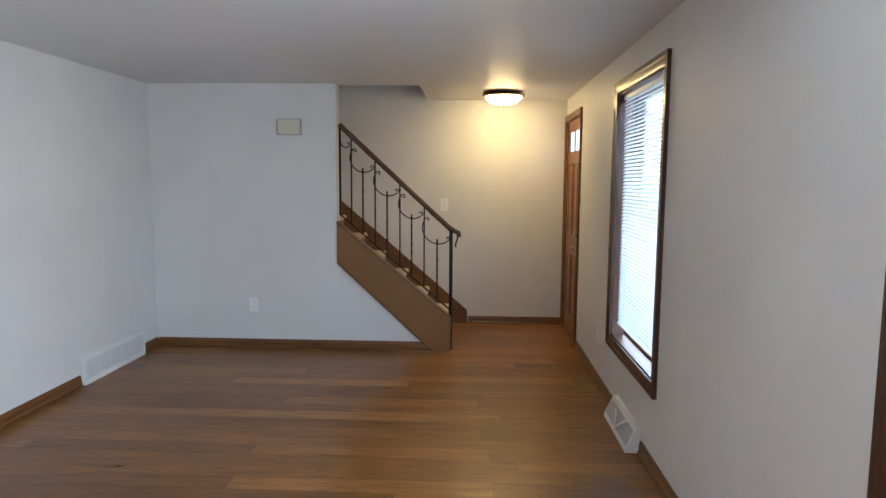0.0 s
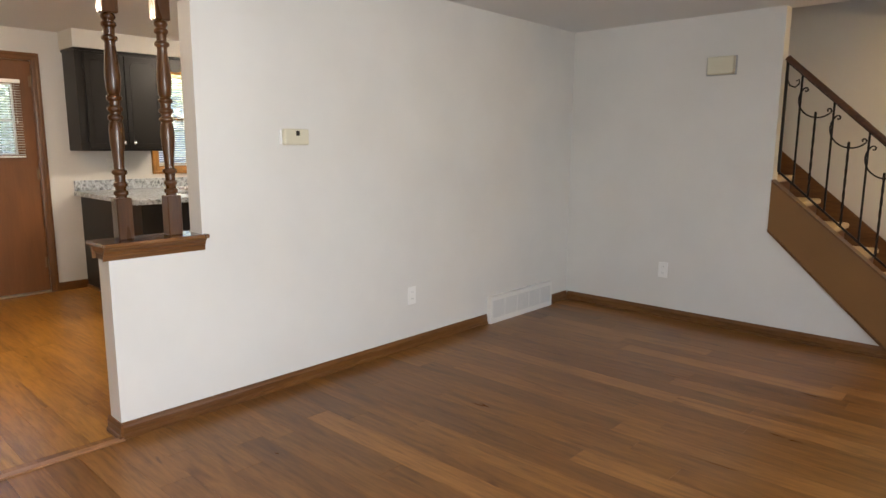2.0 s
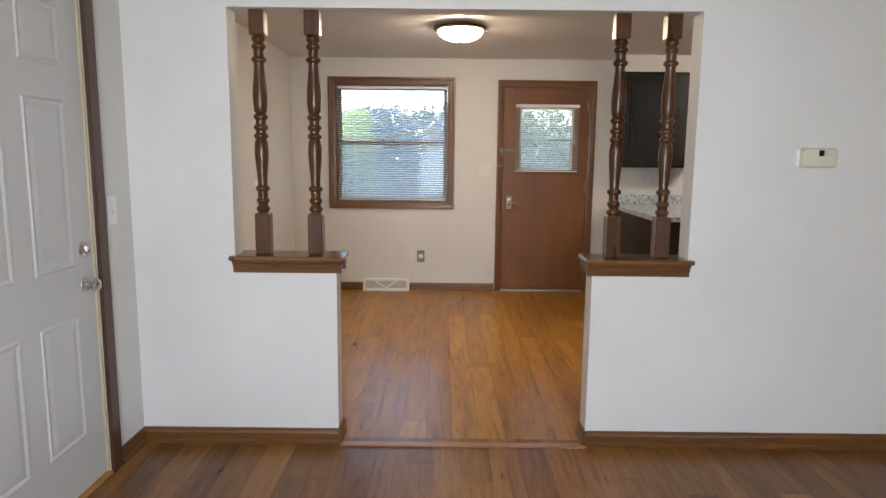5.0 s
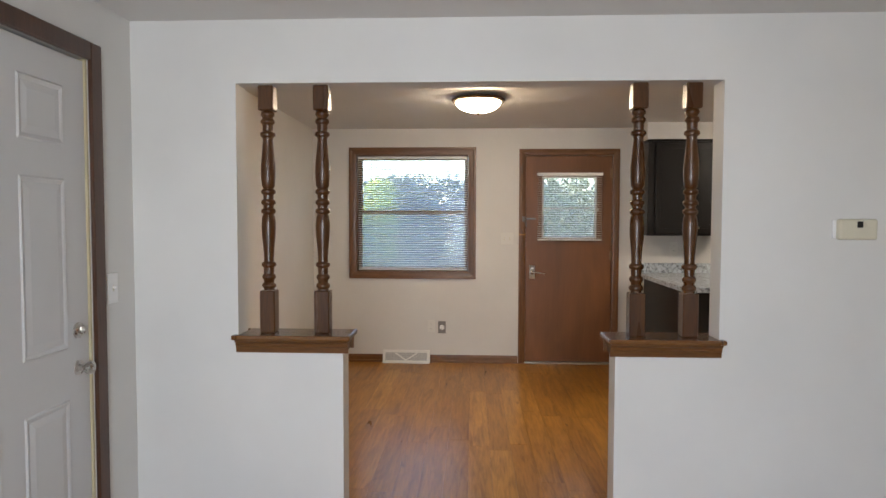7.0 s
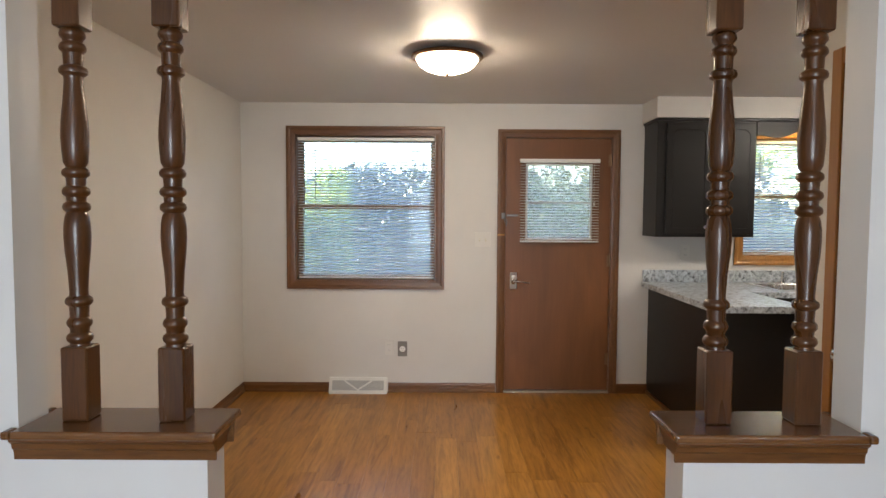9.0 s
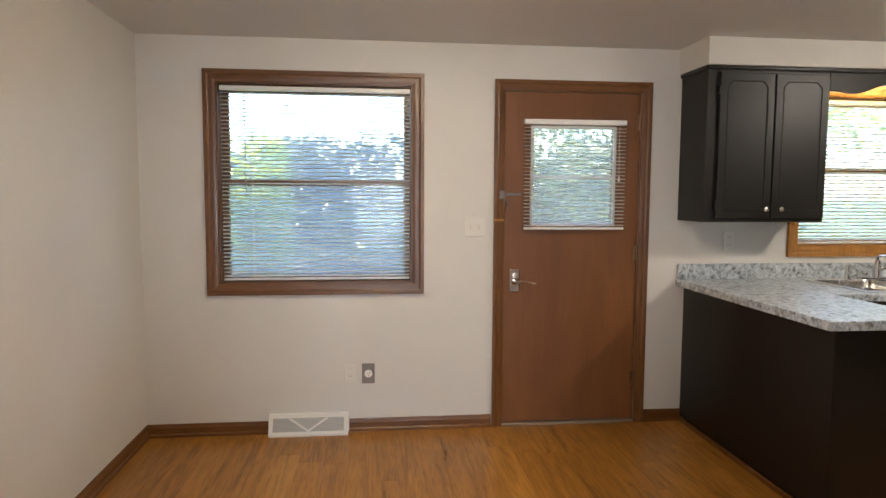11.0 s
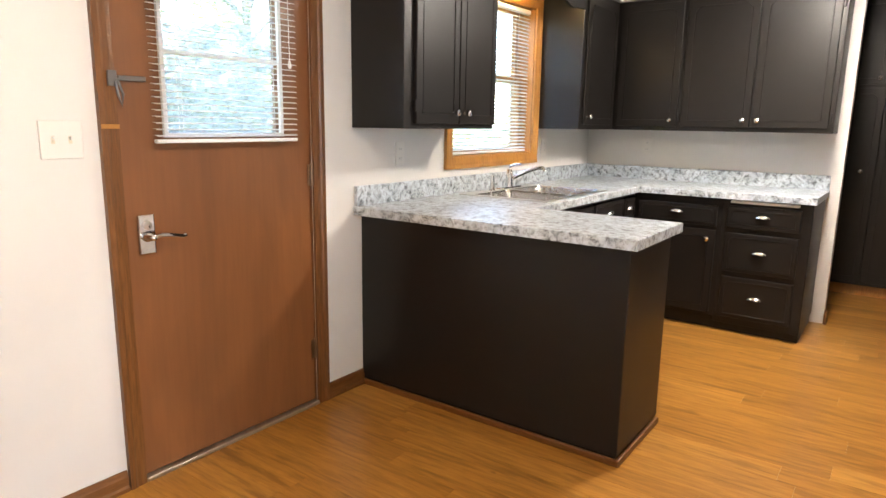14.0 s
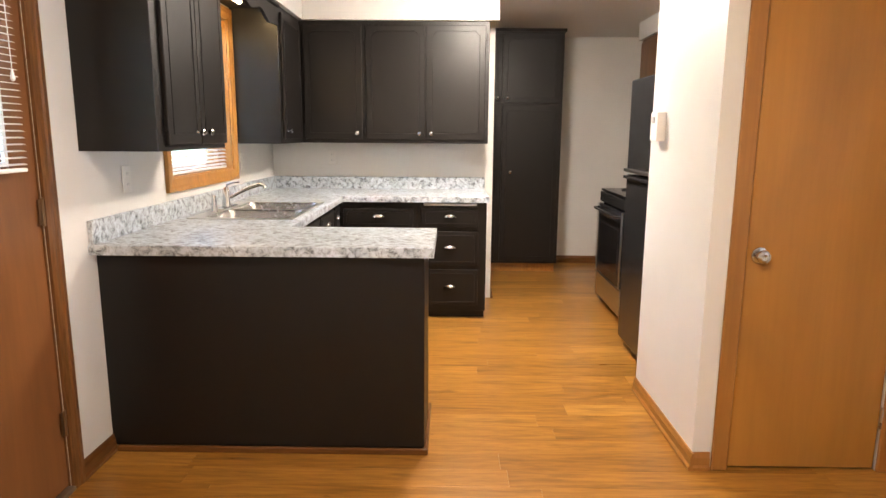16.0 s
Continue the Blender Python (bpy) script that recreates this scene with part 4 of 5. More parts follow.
def plate(name, axis, c, into, u, v, w, h, material, label, category, kind, depth=0.007):
    """Wall plate: kind 'outlet' (two sockets), 'toggle', 'toggle2' or 'round'."""

    def B(u0, u1, v0, v1, d0, d1, bevel=0.0):
        a, b = sorted((c + into * d0, c + into * d1))
        return boxes((a, b, u0, u1, v0, v1) if axis == "x" else (u0, u1, a, b, v0, v1), bevel=bevel)

    at = (c, u, v - h / 2) if axis == "x" else (u, c, v - h / 2)
    p = root(name, at, label, category)
    part("cover_plate", B(u - w / 2, u + w / 2, v - h / 2, v + h / 2, 0, depth, 0.002), material, p)
    if kind == "outlet":
        for dv in (-h * 0.2, h * 0.2):
            s = part("socket", B(u - w * 0.23, u + w * 0.23, v + dv - h * 0.12, v + dv + h * 0.12, depth, depth + 0.002, 0.0008), material, p)
            for du in (-w * 0.09, w * 0.09):
                part("slot", B(u + du - 0.0015, u + du + 0.0015, v + dv - 0.004, v + dv + 0.006, depth + 0.002, depth + 0.0026), VENT_DARK, s)
    elif kind == "round":
        bm = bmesh.new()
        lathe(bm, (c + into * depth, u, v) if axis == "x" else (u, c + into * depth, v), (into, 0, 0) if axis == "x" else (0, into, 0), [(0, 0.024), (0.004, 0.022), (0.005, 0)], 20)
        s = part("socket", bm, WHITE_PLASTIC, p, "round white socket", True)
        for du, dv in ((-0.008, 0.004), (0.008, 0.004), (0, -0.010)):
            part("slot", B(u + du - 0.002, u + du + 0.002, v + dv - 0.005, v + dv + 0.005, depth + 0.005, depth + 0.0056), VENT_DARK, s)
    else:
        for du in ((0,) if kind == "toggle" else (-w * 0.2, w * 0.2)):
            s = part("toggle_slot", B(u + du - 0.005, u + du + 0.005, v - 0.012, v + 0.012, depth, depth + 0.001), IVORY, p)
            part("toggle", B(u + du - 0.0035, u + du + 0.0035, v - 0.001, v + 0.010, depth, depth + 0.012, 0.001), material, s)
    return p


plate("wall_outlet", "y", STAIR, -1, -1.627, 0.377, 0.075, 0.122, WHITE_PLASTIC, "white duplex outlet on the stair wall", "outlet", "outlet")
plate("wall_outlet", "x", LX0, 1, 3.600, 0.355, 0.072, 0.118, WHITE_PLASTIC, "white duplex outlet on the long living room wall", "outlet", "outlet")
plate("light_switch", "y", FOYER, -1, -0.022, 1.218, 0.078, 0.128, WHITE_PLASTIC, "white toggle switch on the entry wall", "switch", "toggle")
plate("light_switch", "x", LX1, -1, 5.630, 1.210, 0.075, 0.120, WHITE_PLASTIC, "white toggle switch beside the front door", "switch", "toggle")
plate("wall_outlet", "x", LX1, -1, 4.700, 0.360, 0.072, 0.118, WHITE_PLASTIC, "white duplex outlet below the tall window", "outlet", "outlet")
plate("light_switch", "y", SOUTH, 1, -2.322, 1.123, 0.075, 0.125, WHITE_PLASTIC, "white toggle switch beside the white door", "switch", "toggle")
plate("light_switch", "x", KX0, 1, 1.464, 1.228, 0.125, 0.116, PLATE, "white double toggle switch beside the rear door", "switch", "toggle2")
plate("wall_outlet", "x", KX0, 1, 0.722, 0.358, 0.072, 0.118, PLATE, "white duplex outlet under the dining window", "outlet", "outlet")
plate("wall_outlet", "x", KX0, 1, 0.829, 0.349, 0.076, 0.120, GREY_PLATE, "grey metal plate with one round white socket", "outlet", "round")
plate("wall_outlet", "x", KX0, 1, 3.075, 1.140, 0.072, 0.118, PLATE, "white outlet above the counter splash", "outlet", "outlet")
plate("wall_outlet", "x", KX0, 1, 4.660, 1.145, 0.072, 0.118, PLATE, "white outlet beside the sink window", "outlet", "outlet")
plate("wall_outlet", "y", KNORTH, -1, -5.55, 1.150, 0.072, 0.118, PLATE, "white outlet on the kitchen end wall", "outlet", "outlet")

th = root("thermostat", (LX0, 2.718, 1.328), "ivory plastic wall thermostat with small display", "thermostat")
b_ = part("case", boxes((LX0, LX0 + 0.034, 2.642, 2.797, 1.330, 1.416), bevel=0.010, seg=3), IVORY, th)
part("display", boxes((LX0 + 0.034, LX0 + 0.0355, 2.712, 2.735, 1.380, 1.406)), IRON, b_, "small dark display")
part("slide", boxes((LX0 + 0.034, LX0 + 0.038, 2.745, 2.775, 1.384, 1.400), bevel=0.001), IVORY, b_)
part("back_plate", boxes((LX0, LX0 + 0.006, 2.630, 2.646, 1.336, 1.410)), WHITE_PLASTIC, th)

ch = root("door_chime", (-1.283, STAIR, 1.84), "ivory door chime box high on the wall", "door chime")
b_ = part("cover", boxes((-1.372, -1.190, STAIR - 0.055, STAIR - 0.006, 1.842, 1.965), bevel=0.006, seg=2), IVORY, ch)
# dark grey plate, run out further left to draw the cover's shadow
part("back_plate", boxes((-1.392, -1.180, STAIR - 0.008, STAIR, 1.838, 1.970), bevel=0.002), VENT_DARK, ch)

ic = root("wall_phone_box", (-3.60, 3.36, 1.32), "white plastic wall intercom box", "intercom")
part("case", boxes((-3.642, -3.600, 3.300, 3.400, 1.318, 1.452), bevel=0.005, seg=2), WHITE_PLASTIC, ic)
part("button", boxes((-3.645, -3.642, 3.335, 3.365, 1.40, 1.43)), VENT_DARK, ic)


def register(axis, c, into, a, b, h, d, label, sloped, cells, mesh=None):
    """Baseboard register: sheet-metal box, bars across the face and a louvred grille."""

    def P(u, k, z):
        return (c + into * k, u, z) if axis == "x" else (u, c + into * k, z)

    r = root("floor_register", P((a + b) / 2, 0, 0), label, "register")
    t_ = d * (0.35 if sloped else 0.95)
    bm = bmesh.new()
    out = [(0, 0), (d, 0), (d, 0.012), (t_, h - 0.006), (t_ - 0.004, h), (0, h)]
    lo = [bm.verts.new(P(a, k, z)) for k, z in out]
    hi = [bm.verts.new(P(b, k, z)) for k, z in out]
    bm.faces.new(lo[::-1])
    bm.faces.new(hi)
    for k in range(len(out)):
        j = (k + 1) % len(out)
        bm.faces.new((lo[k], lo[j], hi[j], hi[k]))
    bmesh.ops.recalc_face_normals(bm, faces=bm.faces[:])
    part("body", bm, VENT_WHITE, r)

    def on(u, f, k=0.0):
        """A place on the sloping face, f from its foot to its top, k proud of it."""
        return P(u, d + (t_ - d) * f + k, 0.012 + (h - 0.018) * f)

    m = 0.018
    n = cells
    wc = (b - a - 2 * m) / n
    for i in range(n):
        u0, u1 = a + m + i * wc + 0.006, a + m + (i + 1) * wc - 0.006
        bm = bmesh.new()
        q = [bm.verts.new(on(u0, 0.16, 0.0012)), bm.verts.new(on(u1, 0.16, 0.0012)), bm.verts.new(on(u1, 0.86, 0.0012)), bm.verts.new(on(u0, 0.86, 0.0012))]
        q2 = [bm.verts.new(v.co - (Vector(P(0, 1, 0)) - Vector(P(0, 0, 0))) * 0.006) for v in q]
        bm.faces.new(q)
        bm.faces.new(q2[::-1])
        for k in range(4):
            bm.faces.new((q[k], q[(k + 1) % 4], q2[(k + 1) % 4], q2[k]))
        bmesh.ops.recalc_face_normals(bm, faces=bm.faces[:])
        g = part("grille", bm, mesh or VENT_DARK, r, "grey louvred grille")
        bm = bmesh.new()
        for f in np.linspace(0.20, 0.82, 11):
            tube(bm, [on(u0, f, 0.002), on(u1, f, 0.002)], 0.0016, 4)
        part("louvres", bm, VENT_WHITE if mesh else LOUVRE, g)
    return r, on, m


register("x", LX0, 1, 4.400, 5.230, 0.205, 0.040, "white metal baseboard return grille on the long wall", False, 5, LOUVRE)
v_registers = [register("x", LX1, -1, 3.495, 4.055, 0.135, 0.085, "white sloped baseboard register under the tall window", True, 1)]
v_registers.append(register("x", KX0, 1, 0.248, 0.708, 0.118, 0.075, "white sloped baseboard register under the dining window", True, 1))
for (r_, on_, _), (a, b) in zip(v_registers, ((3.495, 4.055), (0.248, 0.708))):
    mid = (a + b) / 2
    bm = bmesh.new()
    tube(bm, [on_(mid - 0.11, 0.86, 0.006), on_(mid, 0.2, 0.006), on_(mid + 0.11, 0.86, 0.006)], 0.0085, 4)
    part("v_bar", bm, VENT_WHITE, r_)

# ---- kitchen things ----


def face_line(axis, c, into, u0, u1, v0, v1, notch):
    """A routed line round a cabinet front, with notched upper corners."""
    n = notch
    pts = [(u0, v0), (u1, v0), (u1, v1 - n), (u1 - n * 0.35, v1 - n * 0.75), (u1 - n * 0.75, v1 - n * 0.35), (u1 - n, v1), (u0 + n, v1), (u0 + n * 0.75, v1 - n * 0.35), (u0 + n * 0.35, v1 - n * 0.75), (u0, v1 - n)]
    bm = bmesh.new()
    tube(bm, [(c + into * 0.001, u, v) if axis == "x" else (u, c + into * 0.001, v) for u, v in pts], 0.003, 6, closed=True)
    return bm


def small_knob(owner, axis, c, into, u, v):
    at = (c, u, v) if axis == "x" else (u, c, v)
    return ball_knob(owner, at, (into, 0, 0) if axis == "x" else (0, into, 0), 0.0155, CHROME, False)


def cup_pull(owner, axis, c, into, u, v):
    """Half-dome drawer pull on a back flange."""
    bm = bmesh.new()
    n, k = 14, 6
    rows = []
    for i in range(k + 1):
        a = math.pi / 2 * i / k
        row = []
        for j in range(n + 1):
            b = math.pi * j / n
            du, dz, dd = 0.045 * math.cos(b) * math.cos(a), 0.024 * math.sin(b) * math.cos(a) - 0.010, 0.026 * math.sin(a)
            row.append(bm.verts.new((c + into * dd, u + du, v + dz) if axis == "x" else (u + du, c + into * dd, v + dz)))
        rows.append(row)
    for r0, r1 in zip(rows, rows[1:]):
        for j in range(n):
            bm.faces.new((r0[j], r0[j + 1], r1[j + 1], r1[j]))
    bmesh.ops.remove_doubles(bm, verts=bm.verts[:], dist=0.0003)
    ret = bmesh.ops.solidify(bm, geom=bm.faces[:], thickness=0.0015)
    del ret
    bmesh.ops.recalc_face_normals(bm, faces=bm.faces[:])
    part("cup_pull", bm, CHROME, owner, "chrome cup pull", True)


def cab_front(owner, axis, c, into, u0, u1, v0, v1, name="door", line=True, notch=0.03, inset=0.045, thick=0.018):
    a, b = sorted((c, c + into * thick))
    bm = boxes((a, b, u0, u1, v0, v1) if axis == "x" else (u0, u1, a, b, v0, v1), bevel=0.004, seg=2)
    f = part(name, bm, CABINET, owner)
    if line:
        part("routed_line", face_line(axis, c + into * thick, into, u0 + inset, u1 - inset, v0 + inset, v1 - inset, notch), CABINET, f)
    return f


def cab_hinge(owner, axis, c, into, u, v):
    a, b = sorted((c, c + into * 0.022))
    part("hinge", boxes((a, b, u - 0.006, u + 0.006, v - 0.025, v + 0.025) if axis == "x" else (u - 0.006, u + 0.006, a, b, v - 0.025, v + 0.025), bevel=0.002), IRON, owner)


UB, UT = 1.270, 2.150
# wall cabinet beside the rear door
c = root("wall_cabinet", (-5.87, 3.10, UB), "black-brown wall cabinet with two doors and chrome knobs", "cabinet", "kitchen wall cabinets")
part("body", boxes((KX0, -5.720, 2.734, 3.467, UB, UT), bevel=0.002), CABINET, c)
for a, b, k in ((2.800, 3.128, 3.085), (3.134, 3.458, 3.178)):
    f = cab_front(c, "x", -5.720, 1, a, b, UB + 0.022, UT - 0.04)
    small_knob(f, "x", -5.702, 1, k, UB + 0.075)
for u in (2.794,):
    for v in (UB + 0.10, UT - 0.14):
        cab_hinge(c, "x", -5.720, 1, u, v)
part("crown", boxes((KX0, -5.700, 2.722, 4.545, UT - 0.022, UT), bevel=0.004), CABINET, c)
# wall cabinet between window and corner
c = root("wall_cabinet", (-5.87, 4.85, UB), "black-brown corner wall cabinet with one door beside the window", "cabinet", "kitchen wall cabinets")
part("body", boxes((KX0, -5.720, 4.548, 5.138, UB, UT), bevel=0.002), CABINET, c)
f = cab_front(c, "x", -5.720, 1, 4.585, 5.085, UB + 0.03, UT - 0.04)
small_knob(f, "x", -5.702, 1, 4.635, UB + 0.085)
# wall cabinets on the end wall
c = root("wall_cabinet", (-5.0, 5.38, UB), "black-brown run of end-wall cabinets with three doors", "cabinet", "kitchen wall cabinets")
part("body", boxes((KX0, -4.322, 5.140, KNORTH, UB, UT), bevel=0.002), CABINET, c)
for a, b, k in ((-5.690, -5.262, -5.300), (-5.232, -4.796, -4.835), (-4.786, -4.350, -4.748)):
    f = cab_front(c, "y", 5.140, -1, a, b, UB + 0.028, UT - 0.03)
    small_knob(f, "y", 5.122, -1, k, UB + 0.072)
for u in (-5.247, -4.340):
    for v in (UB + 0.09, UT - 0.12):
        cab_hinge(c, "y", 5.140, -1, u, v)
# scalloped valance over the sink window
bm = bmesh.new()
ys = np.linspace(3.470, 4.546, 61)
low = []
for y in ys:
    f = abs((y - 4.008) / 0.538)
    low.append((float(y), UT - 0.022 - 0.075 - 0.050 * f ** 2 - 0.018 * math.cos(f * 3 * math.pi)))
prism(bm, [(3.470, UT - 0.022), (4.546, UT - 0.022)][::-1] + low, "x", -5.738, -5.718)
solo("valance", bm, CABINET, "black-brown scalloped wooden valance above the sink window", "valance")
lt = root("sink_light", (-5.86, 3.98, 2.150), "lit tube light hidden behind the valance over the sink", "lamp")
part("housing", boxes((-5.92, -5.80, 3.70, 4.26, 2.118, 2.148), bevel=0.004), WHITE, lt)
bm = bmesh.new()
lathe(bm, (-5.86, 3.72, 2.105), (0, 1, 0), [(0, 0.012), (0.52, 0.012)], 12)
part("tube", bm, SINK_TUBE, lt, "lit tube", True)

# base cabinets
def base_unit(label, body, dims_toe):
    c = root("base_cabinet", ((body[0] + body[1]) / 2, (body[2] + body[3]) / 2, 0), label, "cabinet", "kitchen base cabinets")
    part("body", boxes(body, bevel=0.002), CABINET, c)
    part("toe_kick", boxes(dims_toe), CABINET, c)
    return c


pen = base_unit("black-brown peninsula base with a plain panelled back", (KX0, -4.705, 2.802, 3.265, 0.02, 0.862), (KX0, -4.74, 2.83, 3.20, 0.0, 0.02))
part("end_panel", boxes((-4.705, -4.699, 2.798, 3.268, 0.035, 0.861), bevel=0.001), CABINET, pen)
part("back_panel", boxes((KX0, -4.700, 2.792, 2.802, 0.030, 0.861), bevel=0.001), CABINET, pen)
for dims in ((KX0 + 0.02, -4.690, 2.776, 2.792, 0.0, 0.030), (-4.699, -4.683, 2.776, 3.262, 0.0, 0.030)):
    setting("trim", boxes(dims, bevel=0.007, seg=2), TRIM_X, "brown shoe moulding around the peninsula foot", "trim")
snk = base_unit("black-brown sink base cabinet under the window", (KX0, -5.405, 3.265, 4.825, 0.095, 0.862), (KX0, -5.47, 3.265, 4.825, 0.0, 0.095))
for a, b in ((3.30, 3.62), (3.64, 4.10), (4.12, 4.58), (4.60, 4.79)):
    f = cab_front(snk, "x", -5.405, 1, a, b, 0.690, 0.835, "drawer", True, 0.015, 0.022)
    cup_pull(f, "x", -5.387, 1, (a + b) / 2, 0.765)
    f = cab_front(snk, "x", -5.405, 1, a, b, 0.115, 0.665)
    small_knob(f, "x", -5.387, 1, b - 0.04, 0.61)
cor = base_unit("black-brown base cabinet with drawer and door", (-5.405, -4.835, 4.825, KNORTH, 0.095, 0.862), (-5.405, -4.835, 4.885, KNORTH, 0.0, 0.095))
f = cab_front(cor, "y", 4.825, -1, -5.365, -4.865, 0.680, 0.810, "drawer", True, 0.015, 0.022)
cup_pull(f, "y", 4.807, -1, -5.115, 0.762)
f = cab_front(cor, "y", 4.825, -1, -5.365, -4.865, 0.115, 0.655)
small_knob(f, "y", 4.807, -1, -4.91, 0.60)
drw = base_unit("black-brown base cabinet with three drawers and cup pulls", (-4.835, -4.338, 4.825, KNORTH, 0.060, 0.862), (-4.835, -4.345, 4.875, KNORTH, 0.0, 0.060))
for z0_, z1_ in ((0.685, 0.820), (0.405, 0.650), (0.105, 0.370)):
    f = cab_front(drw, "y", 4.825, -1, -4.805, -4.395, z0_, z1_, "drawer", True, 0.015, 0.026)
    cup_pull(f, "y", 4.807, -1, -4.60, (z0_ + z1_) / 2 + 0.012)
part("cutting_board", boxes((-4.79, -4.41, 4.795, 5.25, 0.838, 0.853), bevel=0.003), painted("pale_board", (0.6, 0.6, 0.57), 0.4), drw, "pale pull-out cutting board edge")

# worktop: one U-shaped slab with a sink cut-out, and its splash
SX0, SX1, SY0, SY1 = -5.955, -5.405, 3.510, 4.330
ct = root("worktop", (-5.4, 4.1, 0.862), "grey speckled granite-look laminate worktop with splash", "worktop")


def top_cell(x, y):
    if SX0 + 0.02 < x < SX1 - 0.02 and SY0 + 0.02 < y < SY1 - 0.02:
        return False
    return (y < 3.290 and x < -4.660) or x < -5.362 or (y > 4.785 and x < -4.322)


bm = bmesh.new()
gx = [KX0 + 0.001, SX0 + 0.02, SX1 - 0.02, -5.362, -4.660, -4.322]
gy = [2.736, 3.290, SY0 + 0.02, SY1 - 0.02, 4.785, KNORTH - 0.001]
cells = {(i, j) for i in range(5) for j in range(5) if top_cell((gx[i] + gx[i + 1]) / 2, (gy[j] + gy[j + 1]) / 2)}
grid = {}


def gv(i, j, z):
    if (i, j, z) not in grid:
        grid[i, j, z] = bm.verts.new((gx[i], gy[j], z))
    return grid[i, j, z]


for i, j in cells:
    for z in (0.862, 0.902):
        bm.faces.new([gv(i, j, z), gv(i + 1, j, z), gv(i + 1, j + 1, z), gv(i, j + 1, z)])
    for di, dj, p, q in ((-1, 0, (i, j), (i, j + 1)), (1, 0, (i + 1, j), (i + 1, j + 1)), (0, -1, (i, j), (i + 1, j)), (0, 1, (i, j + 1), (i + 1, j + 1))):
        if (i + di, j + dj) not in cells:
            bm.faces.new([gv(*p, 0.862), gv(*q, 0.862), gv(*q, 0.902), gv(*p, 0.902)])
bmesh.ops.recalc_face_normals(bm, faces=bm.faces[:])
sharp = [e for e in bm.edges if len(e.link_faces) == 2 and e.calc_face_angle() > 1 and e.verts[0].co.z > 0.9 and e.verts[1].co.z > 0.9]
bmesh.ops.bevel(bm, geom=sharp, offset=0.004, segments=2, affect="EDGES", profile=0.5)
part("top", bm, COUNTER, ct)
part("splash", boxes((KX0, KX0 + 0.020, 2.742, KNORTH, 0.902, 0.998), bevel=0.003), COUNTER, ct)
part("splash", boxes((KX0 + 0.020, -4.326, KNORTH - 0.020, KNORTH, 0.902, 0.998), bevel=0.003), COUNTER, ct)

# double-bowl sink with faucet
sk = root("sink", ((SX0 + SX1) / 2, (SY0 + SY1) / 2, 0.902), "stainless steel double-bowl sink set in the worktop", "sink")
ym = (SY0 + SY1) / 2
bowls = [(SX0 + 0.085, SX1 - 0.035, SY0 + 0.035, ym - 0.018), (SX0 + 0.085, SX1 - 0.035, ym + 0.018, SY1 - 0.035)]
bm = bmesh.new()
slab_with_holes(bm, "z", 0.9025, 0.908, SX0, SX1, SY0, SY1, bowls)
part("rim", bm, STEEL, sk)
for x0_, x1_, y0_, y1_ in bowls:
    bm = bmesh.new()

    def rr(z, i, rad):
        pts = []
        for cx, cy, a0 in ((x1_ - i - rad, y1_ - i - rad, 0), (x0_ + i + rad, y1_ - i - rad, 90), (x0_ + i + rad, y0_ + i + rad, 180), (x1_ - i - rad, y0_ + i + rad, 270)):
            for k in range(5):
                a = radians(a0 + 22.5 * k)
                pts.append(bm.verts.new((cx + rad * math.cos(a), cy + rad * math.sin(a), z)))
        return pts

    rings = [rr(0.9085, -0.006, 0.03), rr(0.9075, 0.002, 0.03), rr(0.895, 0.006, 0.035), rr(0.77, 0.014, 0.05), rr(0.745, 0.04, 0.06)]
    for a, b in zip(rings, rings[1:]):
        for k in range(20):
            bm.faces.new((a[k], a[(k + 1) % 20], b[(k + 1) % 20], b[k]))
    bm.faces.new(rings[-1])
    bmesh.ops.recalc_face_normals(bm, faces=bm.faces[:])
    bw = part("bowl", bm, BOWL_STEEL, sk, smooth=True)
    bm = bmesh.new()
    lathe(bm, ((x0_ + x1_) / 2, (y0_ + y1_) / 2, 0.7455), (0, 0, 1), [(0, 0.04), (0.002, 0.036), (0.0025, 0.0)], 16)
    part("drain", bm, CHROME, bw, smooth=True)
fx, fy = SX0 + 0.04, ym + 0.08
fa = root("faucet", (fx, fy, 0.908), "chrome kitchen faucet with a long spout and side lever", "faucet")
part("deck_plate", boxes((fx - 0.025, fx + 0.025, fy - 0.12, fy + 0.12, 0.908, 0.916), bevel=0.004), CHROME, fa)
bm = bmesh.new()
lathe(bm, (fx, fy, 0.916), (0, 0, 1), [(0, 0.026), (0.05, 0.022), (0.09, 0.020), (0.11, 0.014), (0.115, 0)], 18)
part("body", bm, CHROME, fa, smooth=True)
bm = bmesh.new()
tube(bm, [(fx, fy, 0.955), (fx + 0.05, fy + 0.01, 0.985), (fx + 0.12, fy + 0.02, 1.02), (fx + 0.18, fy + 0.03, 1.040), (fx + 0.21, fy + 0.034, 1.040), (fx + 0.222, fy + 0.036, 1.022)], 0.011, 10)
part("spout", bm, CHROME, fa, smooth=True)
bm = bmesh.new()
tube(bm, [(fx, fy, 1.02), (fx + 0.01, fy - 0.01, 1.045), (fx + 0.05, fy - 0.012, 1.058), (fx + 0.085, fy - 0.012, 1.060)], 0.007, 8)
part("lever", bm, CHROME, fa, smooth=True)
bm = bmesh.new()
lathe(bm, (fx, fy - 0.20, 0.908), (0, 0, 1), [(0, 0.02), (0.006, 0.018), (0.05, 0.013), (0.085, 0.012), (0.09, 0)], 14)
solo("sink_sprayer", bm, CHROME, "chrome side sprayer beside the faucet", "sprayer", smooth=True)

